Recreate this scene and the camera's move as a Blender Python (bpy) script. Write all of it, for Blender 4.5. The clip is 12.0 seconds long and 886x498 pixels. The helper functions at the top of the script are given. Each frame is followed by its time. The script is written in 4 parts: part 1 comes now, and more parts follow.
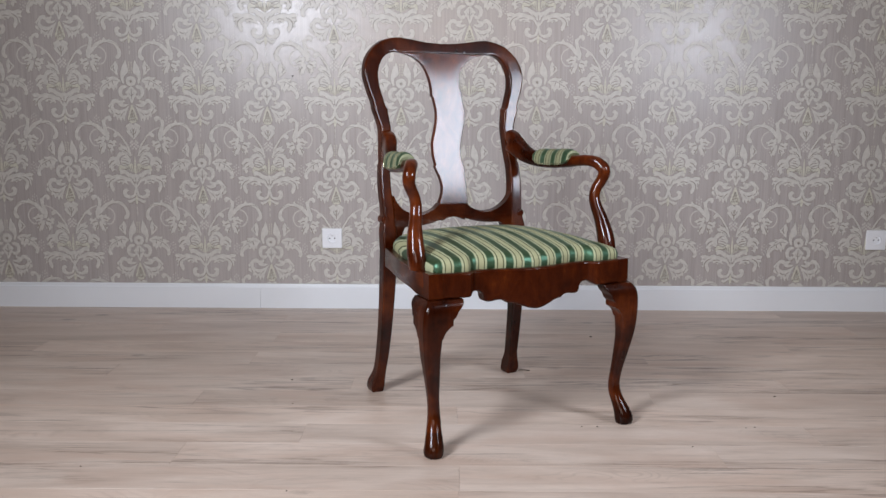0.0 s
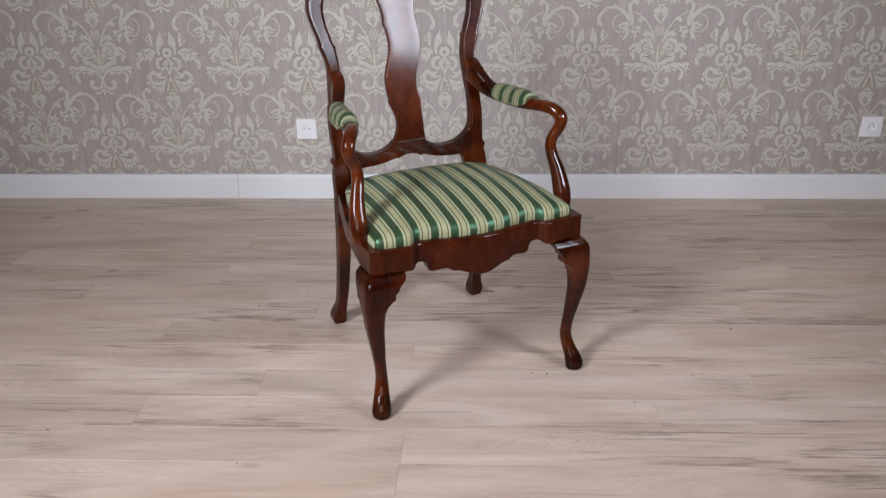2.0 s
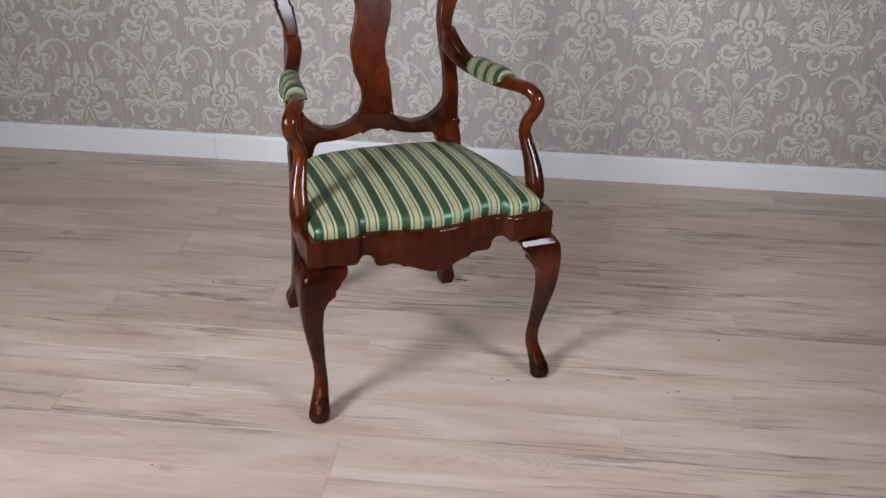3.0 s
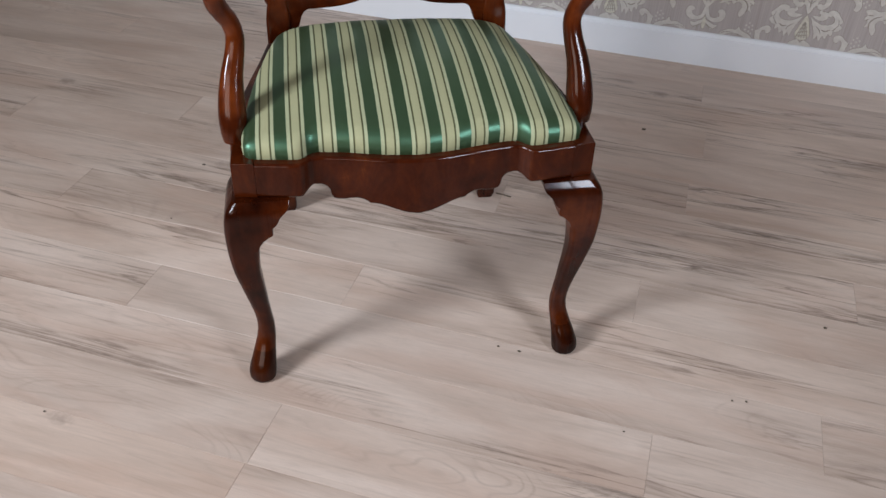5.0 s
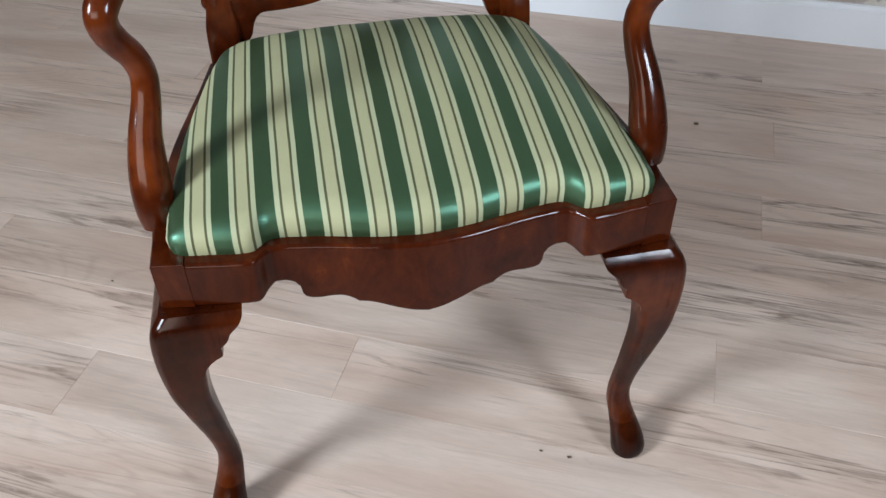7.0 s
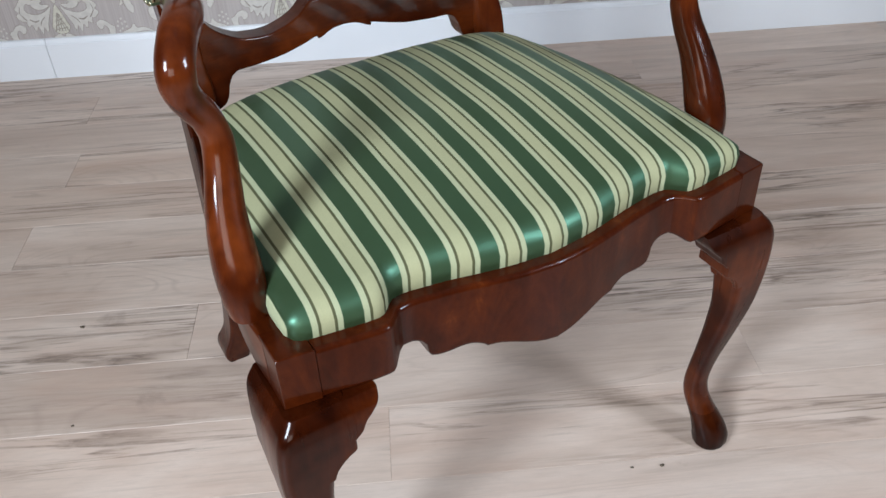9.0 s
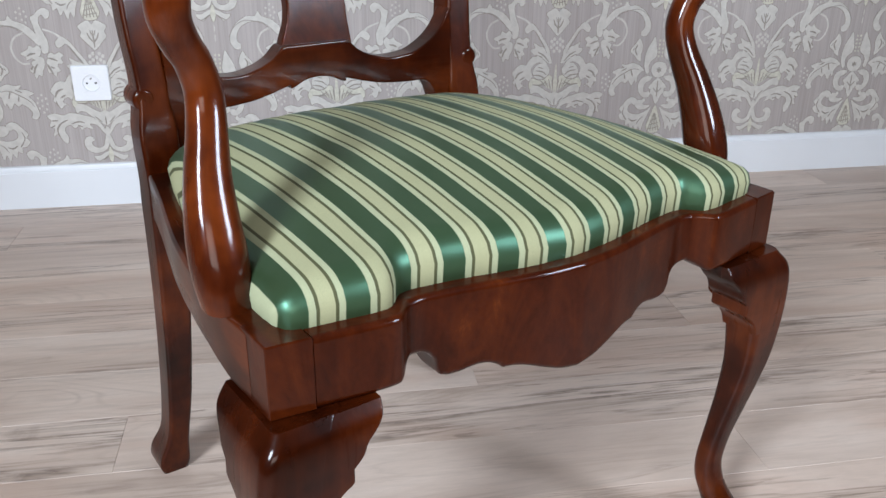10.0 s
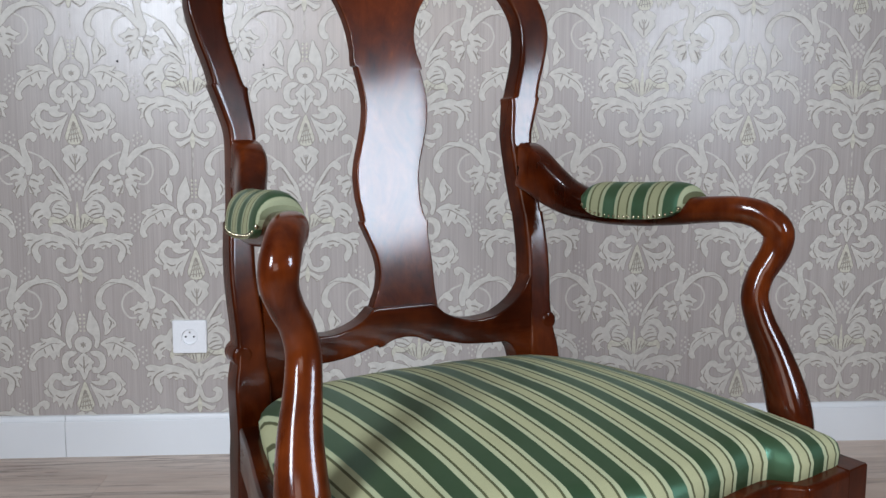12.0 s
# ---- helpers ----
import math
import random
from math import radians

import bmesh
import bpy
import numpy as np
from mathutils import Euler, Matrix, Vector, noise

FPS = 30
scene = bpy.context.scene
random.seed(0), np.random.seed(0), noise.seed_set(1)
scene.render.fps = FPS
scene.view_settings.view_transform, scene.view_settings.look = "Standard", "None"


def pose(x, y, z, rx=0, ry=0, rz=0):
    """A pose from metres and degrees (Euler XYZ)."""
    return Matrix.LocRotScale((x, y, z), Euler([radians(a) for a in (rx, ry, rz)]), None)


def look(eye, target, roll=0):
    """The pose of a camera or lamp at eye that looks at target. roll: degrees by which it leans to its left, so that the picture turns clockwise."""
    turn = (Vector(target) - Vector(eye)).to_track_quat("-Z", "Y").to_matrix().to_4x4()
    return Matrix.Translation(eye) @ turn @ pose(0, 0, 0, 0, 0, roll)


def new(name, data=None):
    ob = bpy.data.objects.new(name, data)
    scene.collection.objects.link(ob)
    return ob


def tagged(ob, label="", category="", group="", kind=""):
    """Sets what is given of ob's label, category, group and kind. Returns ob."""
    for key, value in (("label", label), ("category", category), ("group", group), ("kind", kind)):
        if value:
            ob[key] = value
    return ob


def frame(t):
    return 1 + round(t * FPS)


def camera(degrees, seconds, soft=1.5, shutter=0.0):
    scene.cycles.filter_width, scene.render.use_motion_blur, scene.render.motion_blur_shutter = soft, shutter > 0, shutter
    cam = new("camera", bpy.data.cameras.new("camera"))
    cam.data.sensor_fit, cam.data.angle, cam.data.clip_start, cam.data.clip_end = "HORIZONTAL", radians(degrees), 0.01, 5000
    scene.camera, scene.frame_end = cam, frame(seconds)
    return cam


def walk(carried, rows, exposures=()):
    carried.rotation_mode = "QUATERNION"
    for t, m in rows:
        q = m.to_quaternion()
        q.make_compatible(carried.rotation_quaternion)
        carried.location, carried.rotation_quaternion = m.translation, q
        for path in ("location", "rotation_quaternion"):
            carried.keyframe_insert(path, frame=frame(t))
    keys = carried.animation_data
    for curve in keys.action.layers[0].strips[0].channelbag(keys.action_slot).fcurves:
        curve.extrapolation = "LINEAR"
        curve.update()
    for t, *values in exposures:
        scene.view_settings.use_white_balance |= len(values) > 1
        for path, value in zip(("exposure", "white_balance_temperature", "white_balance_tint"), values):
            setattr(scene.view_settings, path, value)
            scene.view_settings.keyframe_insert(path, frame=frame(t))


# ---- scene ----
from mathutils import geometry

cam = camera(54.4, 12.0)
PATH = [
    (0, (0.058, 0.01, 0.806), (0.05, 1.984, 0.486), 0.3),
    (0.5, (0.128, 0.024, 0.884), (0.089, 1.982, 0.476), 0.2),
    (1, (0.193, 0.048, 1.02), (0.146, 1.961, 0.438), -0.6),
    (1.5, (0.216, 0.077, 1.162), (0.164, 1.948, 0.457), -0.7),
    (2, (0.251, 0.171, 1.23), (0.183, 1.998, 0.419), -0.7),
    (2.5, (0.315, 0.302, 1.258), (0.227, 2.106, 0.399), 0.0),
    (3, (0.409, 0.408, 1.226), (0.278, 2.185, 0.317), 1.7),
    (3.2, (0.465, 0.454, 1.225), (0.238, 2.212, 0.298), 1.1),
    (4.8, (0.634, 0.899, 1.138), (0.168, 2.419, -0.075), 1.2),
    (5, (0.609, 1.0, 1.132), (0.191, 2.51, -0.11), 2.0),
    (5.5, (0.548, 1.161, 1.137), (0.221, 2.626, -0.185), 4.4),
    (6, (0.531, 1.248, 1.123), (0.189, 2.673, -0.239), 5.1),
    (6.5, (0.527, 1.351, 1.086), (0.149, 2.769, -0.272), 4.0),
    (7, (0.477, 1.408, 1.018), (0.069, 2.845, -0.312), -1.1),
    (7.2, (0.442, 1.424, 1.009), (0.032, 2.869, -0.311), -3.4),
    (8.8, (0.161, 1.414, 0.972), (0.18, 2.947, -0.313), -3.4),
    (9, (0.136, 1.423, 0.939), (0.216, 3.003, -0.285), -2.7),
    (9.5, (0.075, 1.431, 0.828), (0.249, 3.168, -0.148), -1.2),
    (10, (0.051, 1.425, 0.726), (0.362, 3.232, -0.073), 0.4),
    (10.5, (0.061, 1.409, 0.686), (0.421, 3.295, 0.128), 0.8),
    (11, (0.055, 1.403, 0.684), (0.411, 3.332, 0.297), 1.2),
    (11.5, (0.044, 1.398, 0.706), (0.271, 3.365, 0.425), 0.8),
    (12, (0.042, 1.398, 0.739), (0.194, 3.378, 0.506), 0.3),
]
# the clip's camera warms and dims its picture while it looks down on the chair: seconds, stops, kelvin, tint
EXPOSURE = [(0, -0.16, 6850, 21.0), (1, -0.16, 6950, 22.0), (2, -0.16, 6970, 22.5), (3, -0.20, 6920, 22.0), (5, -0.20, 6810, 20.3), (6, -0.22, 6750, 19.0), (6.5, -0.05, 6700, 17.0), (7, 0.12, 6560, 15.5), (9, 0.17, 6470, 15.5), (10, 0.27, 6450, 16.5), (10.5, 0.29, 6450, 17.5), (11, 0.27, 6350, 17.5), (11.5, 0.08, 6550, 17.5), (12, -0.12, 6580, 16.5)]
walk(cam, [(t, look(eye, target, roll)) for t, eye, target, roll in PATH], EXPOSURE)

# ---- light: warm fill from an assumed window behind the camera, and two soft boxes ----
world = bpy.data.worlds.new("sky")
scene.world = world
world.use_nodes = True
wn = world.node_tree
sky = wn.nodes.new("ShaderNodeTexSky")
sky.sky_type = "NISHITA"
sky.sun_disc = False
sky.sun_elevation, sky.sun_rotation = radians(35), radians(200)
wn.nodes["Background"].inputs[1].default_value = 0.1
wn.links.new(sky.outputs[0], wn.nodes["Background"].inputs[0])

ROOM_X0, ROOM_X1, ROOM_Y0, WALL_Y, ROOM_H = -2.5, 2.6, -1.15, 3.46, 2.6
WIN_A = (-1.05, 0.85, 0.85, 2.15)      # rear wall: x0, x1, z0, z1


def window_lamp(name, m, w, h, watts, colour, spread=180):
    lamp = bpy.data.lights.new(name, "AREA")
    lamp.shape, lamp.size, lamp.size_y, lamp.energy, lamp.color = "RECTANGLE", w, h, watts, colour
    lamp.spread = radians(spread)
    ob = new(name, lamp)
    ob.matrix_world = m
    return ob


# the window is unseen and assumed; its warm lamp fills the room
window_lamp("window_light", look(((WIN_A[0] + WIN_A[1]) / 2, ROOM_Y0 - 0.06, (WIN_A[2] + WIN_A[3]) / 2), ((WIN_A[0] + WIN_A[1]) / 2, 3, (WIN_A[2] + WIN_A[3]) / 2)),
            WIN_A[1] - WIN_A[0] - 0.1, WIN_A[3] - WIN_A[2] - 0.1, 22, (1.0, 0.87, 0.72))
# two soft boxes stand either side of the camera's way: their upright rectangles shine in the splat, the knees, the arms and the wallpaper
window_lamp("soft_light", look((-1.12, 0.50, 1.655), (0.15, 2.2, 0.785)), 0.55, 0.88, 38, (0.76, 0.90, 1.0), 120)
window_lamp("soft_light", look((1.682, 1.213, 1.315), (0.25, 2.45, 0.915)), 0.40, 0.61, 14, (0.72, 0.87, 1.0), 120)


# ---- materials ----
class Nodes:
    """Short hand for building a node material."""

    def __init__(self, name):
        self.mat = bpy.data.materials.new(name)
        self.mat.use_nodes = True
        self.t = self.mat.node_tree
        self.bsdf = self.t.nodes["Principled BSDF"]

    def add(self, kind, **props):
        n = self.t.nodes.new(kind)
        for key, value in props.items():
            if key == "operation":
                n.operation = value
            elif key == "blend_type":
                n.blend_type = value
            elif key == "data_type":
                n.data_type = value
            elif key == "noise_dimensions":
                n.noise_dimensions = value
        return n

    def link(self, a, b):
        self.t.links.new(a, b)

    def put(self, socket, value):
        if hasattr(value, "is_output"):
            self.link(value, socket)
        else:
            socket.default_value = value

    def coords(self, scale=(1, 1, 1), turn=(0, 0, 0), offset=None):
        tc, mp = self.add("ShaderNodeTexCoord"), self.add("ShaderNodeMapping")
        mp.inputs["Scale"].default_value = scale
        mp.inputs["Rotation"].default_value = [radians(a) for a in turn]
        self.link(tc.outputs["Object"], mp.inputs["Vector"])
        if offset is not None:
            self.link(offset, mp.inputs["Location"])
        return mp.outputs[0]

    def noise(self, vec, scale, detail=4, rough=0.55, distort=0.0):
        n = self.add("ShaderNodeTexNoise")
        self.link(vec, n.inputs["Vector"])
        n.inputs["Scale"].default_value, n.inputs["Detail"].default_value = scale, detail
        n.inputs["Roughness"].default_value, n.inputs["Distortion"].default_value = rough, distort
        return n.outputs[0]

    def math(self, op, a, b=0.5, c=0.0):
        n = self.add("ShaderNodeMath", operation=op)
        for s, v in zip(n.inputs, (a, b, c)):
            self.put(s, v)
        return n.outputs[0]

    def ramp(self, fac, *stops):
        n = self.add("ShaderNodeValToRGB")
        self.link(fac, n.inputs[0])
        els = n.color_ramp.elements
        while len(els) < len(stops):
            els.new(0.5)
        for e, (p, c) in zip(els, stops):
            e.position = p
            e.color = (*c, 1) if len(c) == 3 else c
        return n.outputs[0]

    def mix(self, fac, a, b, blend="MIX"):
        n = self.add("ShaderNodeMix", data_type="RGBA", blend_type=blend)
        self.put(n.inputs[0], fac)
        self.put(n.inputs[6], a if hasattr(a, "is_output") else (*a, 1))
        self.put(n.inputs[7], b if hasattr(b, "is_output") else (*b, 1))
        return n.outputs[2]

    def bump(self, height, strength, distance):
        n = self.add("ShaderNodeBump")
        n.inputs["Strength"].default_value, n.inputs["Distance"].default_value = strength, distance
        self.link(height, n.inputs["Height"])
        self.link(n.outputs[0], self.bsdf.inputs["Normal"])

    def set(self, **values):
        names = {"color": "Base Color", "rough": "Roughness", "metal": "Metallic", "coat": "Coat Weight", "coat_rough": "Coat Roughness",
                 "sheen": "Sheen Weight", "sheen_rough": "Sheen Roughness", "spec": "Specular IOR Level", "aniso": "Anisotropic"}
        for key, value in values.items():
            s = self.bsdf.inputs[names[key]]
            if key == "color" and not hasattr(value, "is_output"):
                value = (*value, 1)
            self.put(s, value)
        return self.mat


def wood_material(name, grain_axis, tone=1.0, gloss=0.45):
    """Lacquered red-brown hardwood; the grain runs along grain_axis (x, y or z)."""
    n = Nodes(name)
    scale = [1, 1, 1]
    scale["xyz".index(grain_axis)] = 0.09
    v = n.coords(scale)
    fine = n.noise(v, 170, 6, 0.6, 0.4)
    broad = n.noise(v, 26, 5, 0.6, 0.4)
    cloud = n.noise(n.coords(), 9, 4, 0.6)
    f = n.math("ADD", n.math("MULTIPLY", fine, 0.09), n.math("ADD", n.math("MULTIPLY", broad, 0.19), n.math("MULTIPLY", cloud, 0.72)))
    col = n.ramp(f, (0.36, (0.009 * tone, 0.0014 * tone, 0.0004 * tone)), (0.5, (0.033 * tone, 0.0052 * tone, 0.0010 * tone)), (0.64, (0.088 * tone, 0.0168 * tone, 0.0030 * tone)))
    rough = n.ramp(n.noise(v, 40, 4), (0.3, (0.24, 0.24, 0.24)), (0.75, (0.36, 0.36, 0.36)))
    n.bump(fine, 0.035, 0.002)
    return n.set(color=col, rough=rough, coat=gloss, coat_rough=0.11, spec=0.03)


def burl_material(name, gloss, tone=1.0):
    """Figured veneer with blotchy burl, lacquered."""
    n = Nodes(name)
    v = n.coords((1, 1, 0.45))
    a = n.noise(v, 16, 6, 0.62, 2.2)
    b = n.noise(n.coords((1, 1, 0.7)), 60, 5, 0.65, 1.0)
    f = n.math("ADD", n.math("MULTIPLY", a, 0.68), n.math("MULTIPLY", b, 0.32))
    col = n.ramp(f, (0.30, (0.016, 0.0024, 0.0006)), (0.48, (0.036 * tone, 0.0056 * tone, 0.0011)), (0.60, (0.054 * tone, 0.0092 * tone, 0.0017 * tone)), (0.74, (0.115 * tone, 0.0250 * tone, 0.0044 * tone)))
    # the veneer is not quite flat: reflections waver in it
    n.bump(n.math("ADD", n.math("MULTIPLY", b, 0.06), n.noise(n.coords(), 11, 2, 0.5)), 0.30, 0.006)
    return n.set(color=col, rough=0.28, coat=gloss, coat_rough=0.13, spec=0.03)


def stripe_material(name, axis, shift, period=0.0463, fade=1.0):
    """Striped upholstery: wide green satin, then a beige band between pairs of thin lines."""
    n = Nodes(name)
    tc, sep = n.add("ShaderNodeTexCoord"), n.add("ShaderNodeSeparateXYZ")
    n.link(tc.outputs["Object"], sep.inputs[0])
    wob = n.math("MULTIPLY", n.math("SUBTRACT", n.noise(n.coords(), 7, 2), 0.5), 0.0030)
    p = n.math("ADD", sep.outputs["xyz".index(axis)], wob)
    p = n.math("FRACT", n.math("DIVIDE", n.math("ADD", p, shift + 10 * period), period))
    thread = n.noise(n.coords((1, 1, 1)), 900, 2)
    soft = n.noise(n.coords(), 18, 3)
    green = n.mix(soft, (0.018, 0.031, 0.011), (0.026, 0.042, 0.016))
    thin = n.mix(soft, (0.058, 0.058, 0.022), (0.080, 0.080, 0.034))
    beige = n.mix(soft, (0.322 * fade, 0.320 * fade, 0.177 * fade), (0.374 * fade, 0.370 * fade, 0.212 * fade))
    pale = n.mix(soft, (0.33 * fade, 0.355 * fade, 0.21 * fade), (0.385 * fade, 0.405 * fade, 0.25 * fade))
    ramp = n.add("ShaderNodeValToRGB")
    ramp.color_ramp.interpolation = "LINEAR"
    n.link(p, ramp.inputs[0])
    # the ramp only selects: red = pale line, green = thin dark line, blue = beige band, black = satin
    stops = [(0.0, (0, 0, 0)), (0.395, (0, 0, 0)), (0.405, (1, 0, 0)), (0.515, (1, 0, 0)), (0.525, (0, 1, 0)), (0.570, (0, 1, 0)), (0.580, (0, 0, 1)),
             (0.825, (0, 0, 1)), (0.835, (0, 1, 0)), (0.880, (0, 1, 0)), (0.890, (1, 0, 0)), (0.990, (1, 0, 0)), (1.0, (0, 0, 0))]
    els = ramp.color_ramp.elements
    while len(els) < len(stops):
        els.new(0.5)
    for e, (q, c) in zip(els, stops):
        e.position, e.color = q, (*c, 1)
    rgb = n.add("ShaderNodeSeparateColor")
    n.link(ramp.outputs[0], rgb.inputs[0])
    col = n.mix(rgb.outputs[0], green, pale)
    col = n.mix(rgb.outputs[1], col, thin)
    col = n.mix(rgb.outputs[2], col, beige)
    raised = n.math("ADD", rgb.outputs[0], n.math("ADD", rgb.outputs[1], rgb.outputs[2]))
    col = n.mix(n.math("MULTIPLY", thread, 0.25), col, (0.02, 0.03, 0.015))
    rough = n.math("ADD", n.math("MULTIPLY", raised, 0.34), 0.43)
    n.bump(n.math("ADD", n.math("MULTIPLY", thread, 0.3), n.math("MULTIPLY", raised, 0.5)), 0.25, 0.0006)
    satin = n.math("MULTIPLY", n.math("SUBTRACT", 1.0, raised), 1.0)
    n.put(n.bsdf.inputs["IOR"], n.math("ADD", n.math("MULTIPLY", satin, 0.60), 1.4))
    n.put(n.bsdf.inputs["Specular Tint"], n.mix(satin, (1, 1, 1), (0.42, 1.0, 0.70)))
    return n.set(color=col, rough=rough)


def paper_material():
    """Greige embossed wallpaper ground with fine vertical ribs."""
    n = Nodes("wallpaper_ground")
    ribs = n.noise(n.coords((1, 1, 0.012)), 330, 3, 0.6)
    wide = n.noise(n.coords((1, 1, 0.02)), 90, 2)
    blot = n.noise(n.coords(), 3.0, 4)
    f = n.math("ADD", n.math("MULTIPLY", ribs, 0.6), n.math("MULTIPLY", wide, 0.4))
    col = n.ramp(f, (0.34, (0.335, 0.297, 0.278)), (0.62, (0.440, 0.397, 0.376)))
    col = n.mix(n.math("MULTIPLY", blot, 0.25), col, (0.34, 0.295, 0.275))
    n.bump(ribs, 0.22, 0.0012)
    return n.set(color=col, rough=0.29, spec=0.72)


def motif_material():
    """Pearly cream raised print with gold glints towards the lower cluster."""
    n = Nodes("wallpaper_print")
    a = n.noise(n.coords(), 70, 4)
    b = n.noise(n.coords(), 260, 3)
    col = n.ramp(a, (0.3, (0.488, 0.464, 0.422)), (0.7, (0.582, 0.555, 0.508)))
    n.bump(b, 0.25, 0.0012)
    return n.set(color=col, rough=0.38, spec=0.6)


def gold_material():
    n = Nodes("wallpaper_gold_print")
    a = n.noise(n.coords(), 120, 3)
    col = n.ramp(a, (0.3, (0.475, 0.455, 0.375)), (0.7, (0.60, 0.575, 0.485)))
    n.bump(a, 0.25, 0.0012)
    return n.set(color=col, rough=0.38)


def floor_material():
    """Whitewashed oak laminate, grain along x, each board its own cut."""
    n = Nodes("whitewashed_board")
    info = n.add("ShaderNodeObjectInfo")
    comb = n.add("ShaderNodeCombineXYZ")
    rnd = info.outputs["Random"]
    n.link(n.math("MULTIPLY", rnd, 37.0), comb.inputs[0])
    n.link(n.math("MULTIPLY", rnd, 91.0), comb.inputs[1])
    v = n.coords((1, 1, 1), offset=comb.outputs[0])
    st = n.add("ShaderNodeMapping")
    st.inputs["Scale"].default_value = (0.055, 1, 1)
    n.link(v, st.inputs["Vector"])
    st2 = n.add("ShaderNodeMapping")
    st2.inputs["Scale"].default_value = (0.12, 1, 1)
    n.link(v, st2.inputs["Vector"])
    sep = n.add("ShaderNodeSeparateXYZ")
    n.link(v, sep.inputs[0])
    st3 = n.add("ShaderNodeMapping")
    st3.inputs["Scale"].default_value = (0.20, 1, 1)
    n.link(v, st3.inputs["Vector"])
    st4 = n.add("ShaderNodeMapping")
    st4.inputs["Scale"].default_value = (0.34, 1, 1)
    n.link(v, st4.inputs["Vector"])
    fine = n.noise(st.outputs[0], 300, 5, 0.7, 0.4)
    grit = n.noise(st3.outputs[0], 150, 5, 0.7, 0.8)
    mid = n.noise(st2.outputs[0], 13, 6, 0.68, 2.2)
    big = n.noise(st3.outputs[0], 7, 4, 0.6, 1.0)
    broken = n.ramp(grit, (0.30, (0.15, 0.15, 0.15)), (0.56, (1, 1, 1)))
    # figure gathers in patches and leaves plain stretches between
    patch = n.ramp(n.noise(st3.outputs[0], 4.2, 3, 0.55, 0.8), (0.48, (0, 0, 0)), (0.61, (1, 1, 1)))
    streak = n.math("MULTIPLY", n.ramp(mid, (0.52, (0, 0, 0)), (0.66, (1, 1, 1))), n.math("MULTIPLY_ADD", patch, 0.75, 0.25))
    # long wavy grain lines, sharp on one side and fading into brown on the other
    wave = n.noise(st.outputs[0], 21, 4, 0.58, 1.1)
    off = n.math("SUBTRACT", wave, 0.5)
    edge = n.ramp(n.math("ABSOLUTE", off), (0.006, (1, 1, 1)), (0.032, (0, 0, 0)))
    lee = n.math("MULTIPLY", n.ramp(off, (0.0, (1, 1, 1)), (0.085, (0, 0, 0))), n.math("GREATER_THAN", off, 0.0))
    run = n.ramp(n.noise(st2.outputs[0], 17, 3, 0.6, 0.4), (0.40, (0, 0, 0)), (0.55, (1, 1, 1)))
    run = n.math("MULTIPLY", run, n.math("MULTIPLY_ADD", patch, 0.86, 0.14))
    edge = n.math("MULTIPLY", n.math("MULTIPLY", edge, run), broken)
    lee = n.math("MULTIPLY", lee, run)
    # short dark checks, broken up by the grit
    check = n.noise(st.outputs[0], 34, 5, 0.7, 1.6)
    crack = n.math("MULTIPLY", n.ramp(check, (0.56, (0, 0, 0)), (0.615, (1, 1, 1))), broken)
    crack = n.math("MULTIPLY", crack, n.math("MULTIPLY_ADD", patch, 0.92, 0.04))
    # growth rings: wavy lines along the board that swell round the knots
    ring = n.math("ADD", n.math("MULTIPLY", sep.outputs[1], 18.0), n.math("MULTIPLY", n.noise(st4.outputs[0], 6.5, 1.8, 0.45, 0.7), 24.0))
    tri = n.math("ABSOLUTE", n.math("SUBTRACT", n.math("FRACT", ring), 0.5))
    line = n.ramp(tri, (0.02, (1, 1, 1)), (0.22, (0, 0, 0)))
    where = n.ramp(n.noise(st3.outputs[0], 6, 3, 0.5, 0.5), (0.54, (0, 0, 0)), (0.68, (1, 1, 1)))
    line = n.math("MULTIPLY", line, n.math("MULTIPLY", where, broken))
    # knots: small dark hearts, rare
    vo = n.add("ShaderNodeTexVoronoi")
    vk = n.add("ShaderNodeMapping")
    vk.inputs["Scale"].default_value = (2.4, 4.4, 1)
    n.link(v, vk.inputs["Vector"])
    n.link(vk.outputs[0], vo.inputs["Vector"])
    vo.inputs["Scale"].default_value = 1.0
    dist = n.math("ADD", vo.outputs["Distance"], n.math("MULTIPLY", n.math("SUBTRACT", n.noise(v, 70, 4), 0.5), 0.09))
    knot = n.ramp(dist, (0.01, (1, 1, 1)), (0.085, (0, 0, 0)))
    col = n.ramp(big, (0.34, (0.490, 0.378, 0.308)), (0.5, (0.590, 0.470, 0.392)), (0.66, (0.662, 0.546, 0.466)))
    col = n.mix(n.math("MULTIPLY", n.ramp(fine, (0.38, (1, 1, 1)), (0.58, (0, 0, 0))), 0.15), col, (0.39, 0.31, 0.26))
    # rosy heartwood clouds under the whitewash
    rosy = n.ramp(n.noise(st3.outputs[0], 11, 3, 0.5, 0.8), (0.48, (0, 0, 0)), (0.66, (1, 1, 1)))
    col = n.mix(n.math("MULTIPLY", rosy, 0.38), col, (0.49, 0.325, 0.245))
    col = n.mix(n.math("MULTIPLY", n.ramp(grit, (0.34, (1, 1, 1)), (0.52, (0, 0, 0))), 0.16), col, (0.37, 0.295, 0.25))
    col = n.mix(n.math("MULTIPLY", streak, 0.45), col, (0.300, 0.220, 0.168))
    col = n.mix(n.math("MULTIPLY", line, 0.30), col, (0.225, 0.158, 0.122))
    col = n.mix(n.math("MULTIPLY", lee, 0.60), col, (0.275, 0.200, 0.152))
    col = n.mix(n.math("MULTIPLY", edge, 0.78), col, (0.150, 0.104, 0.080))
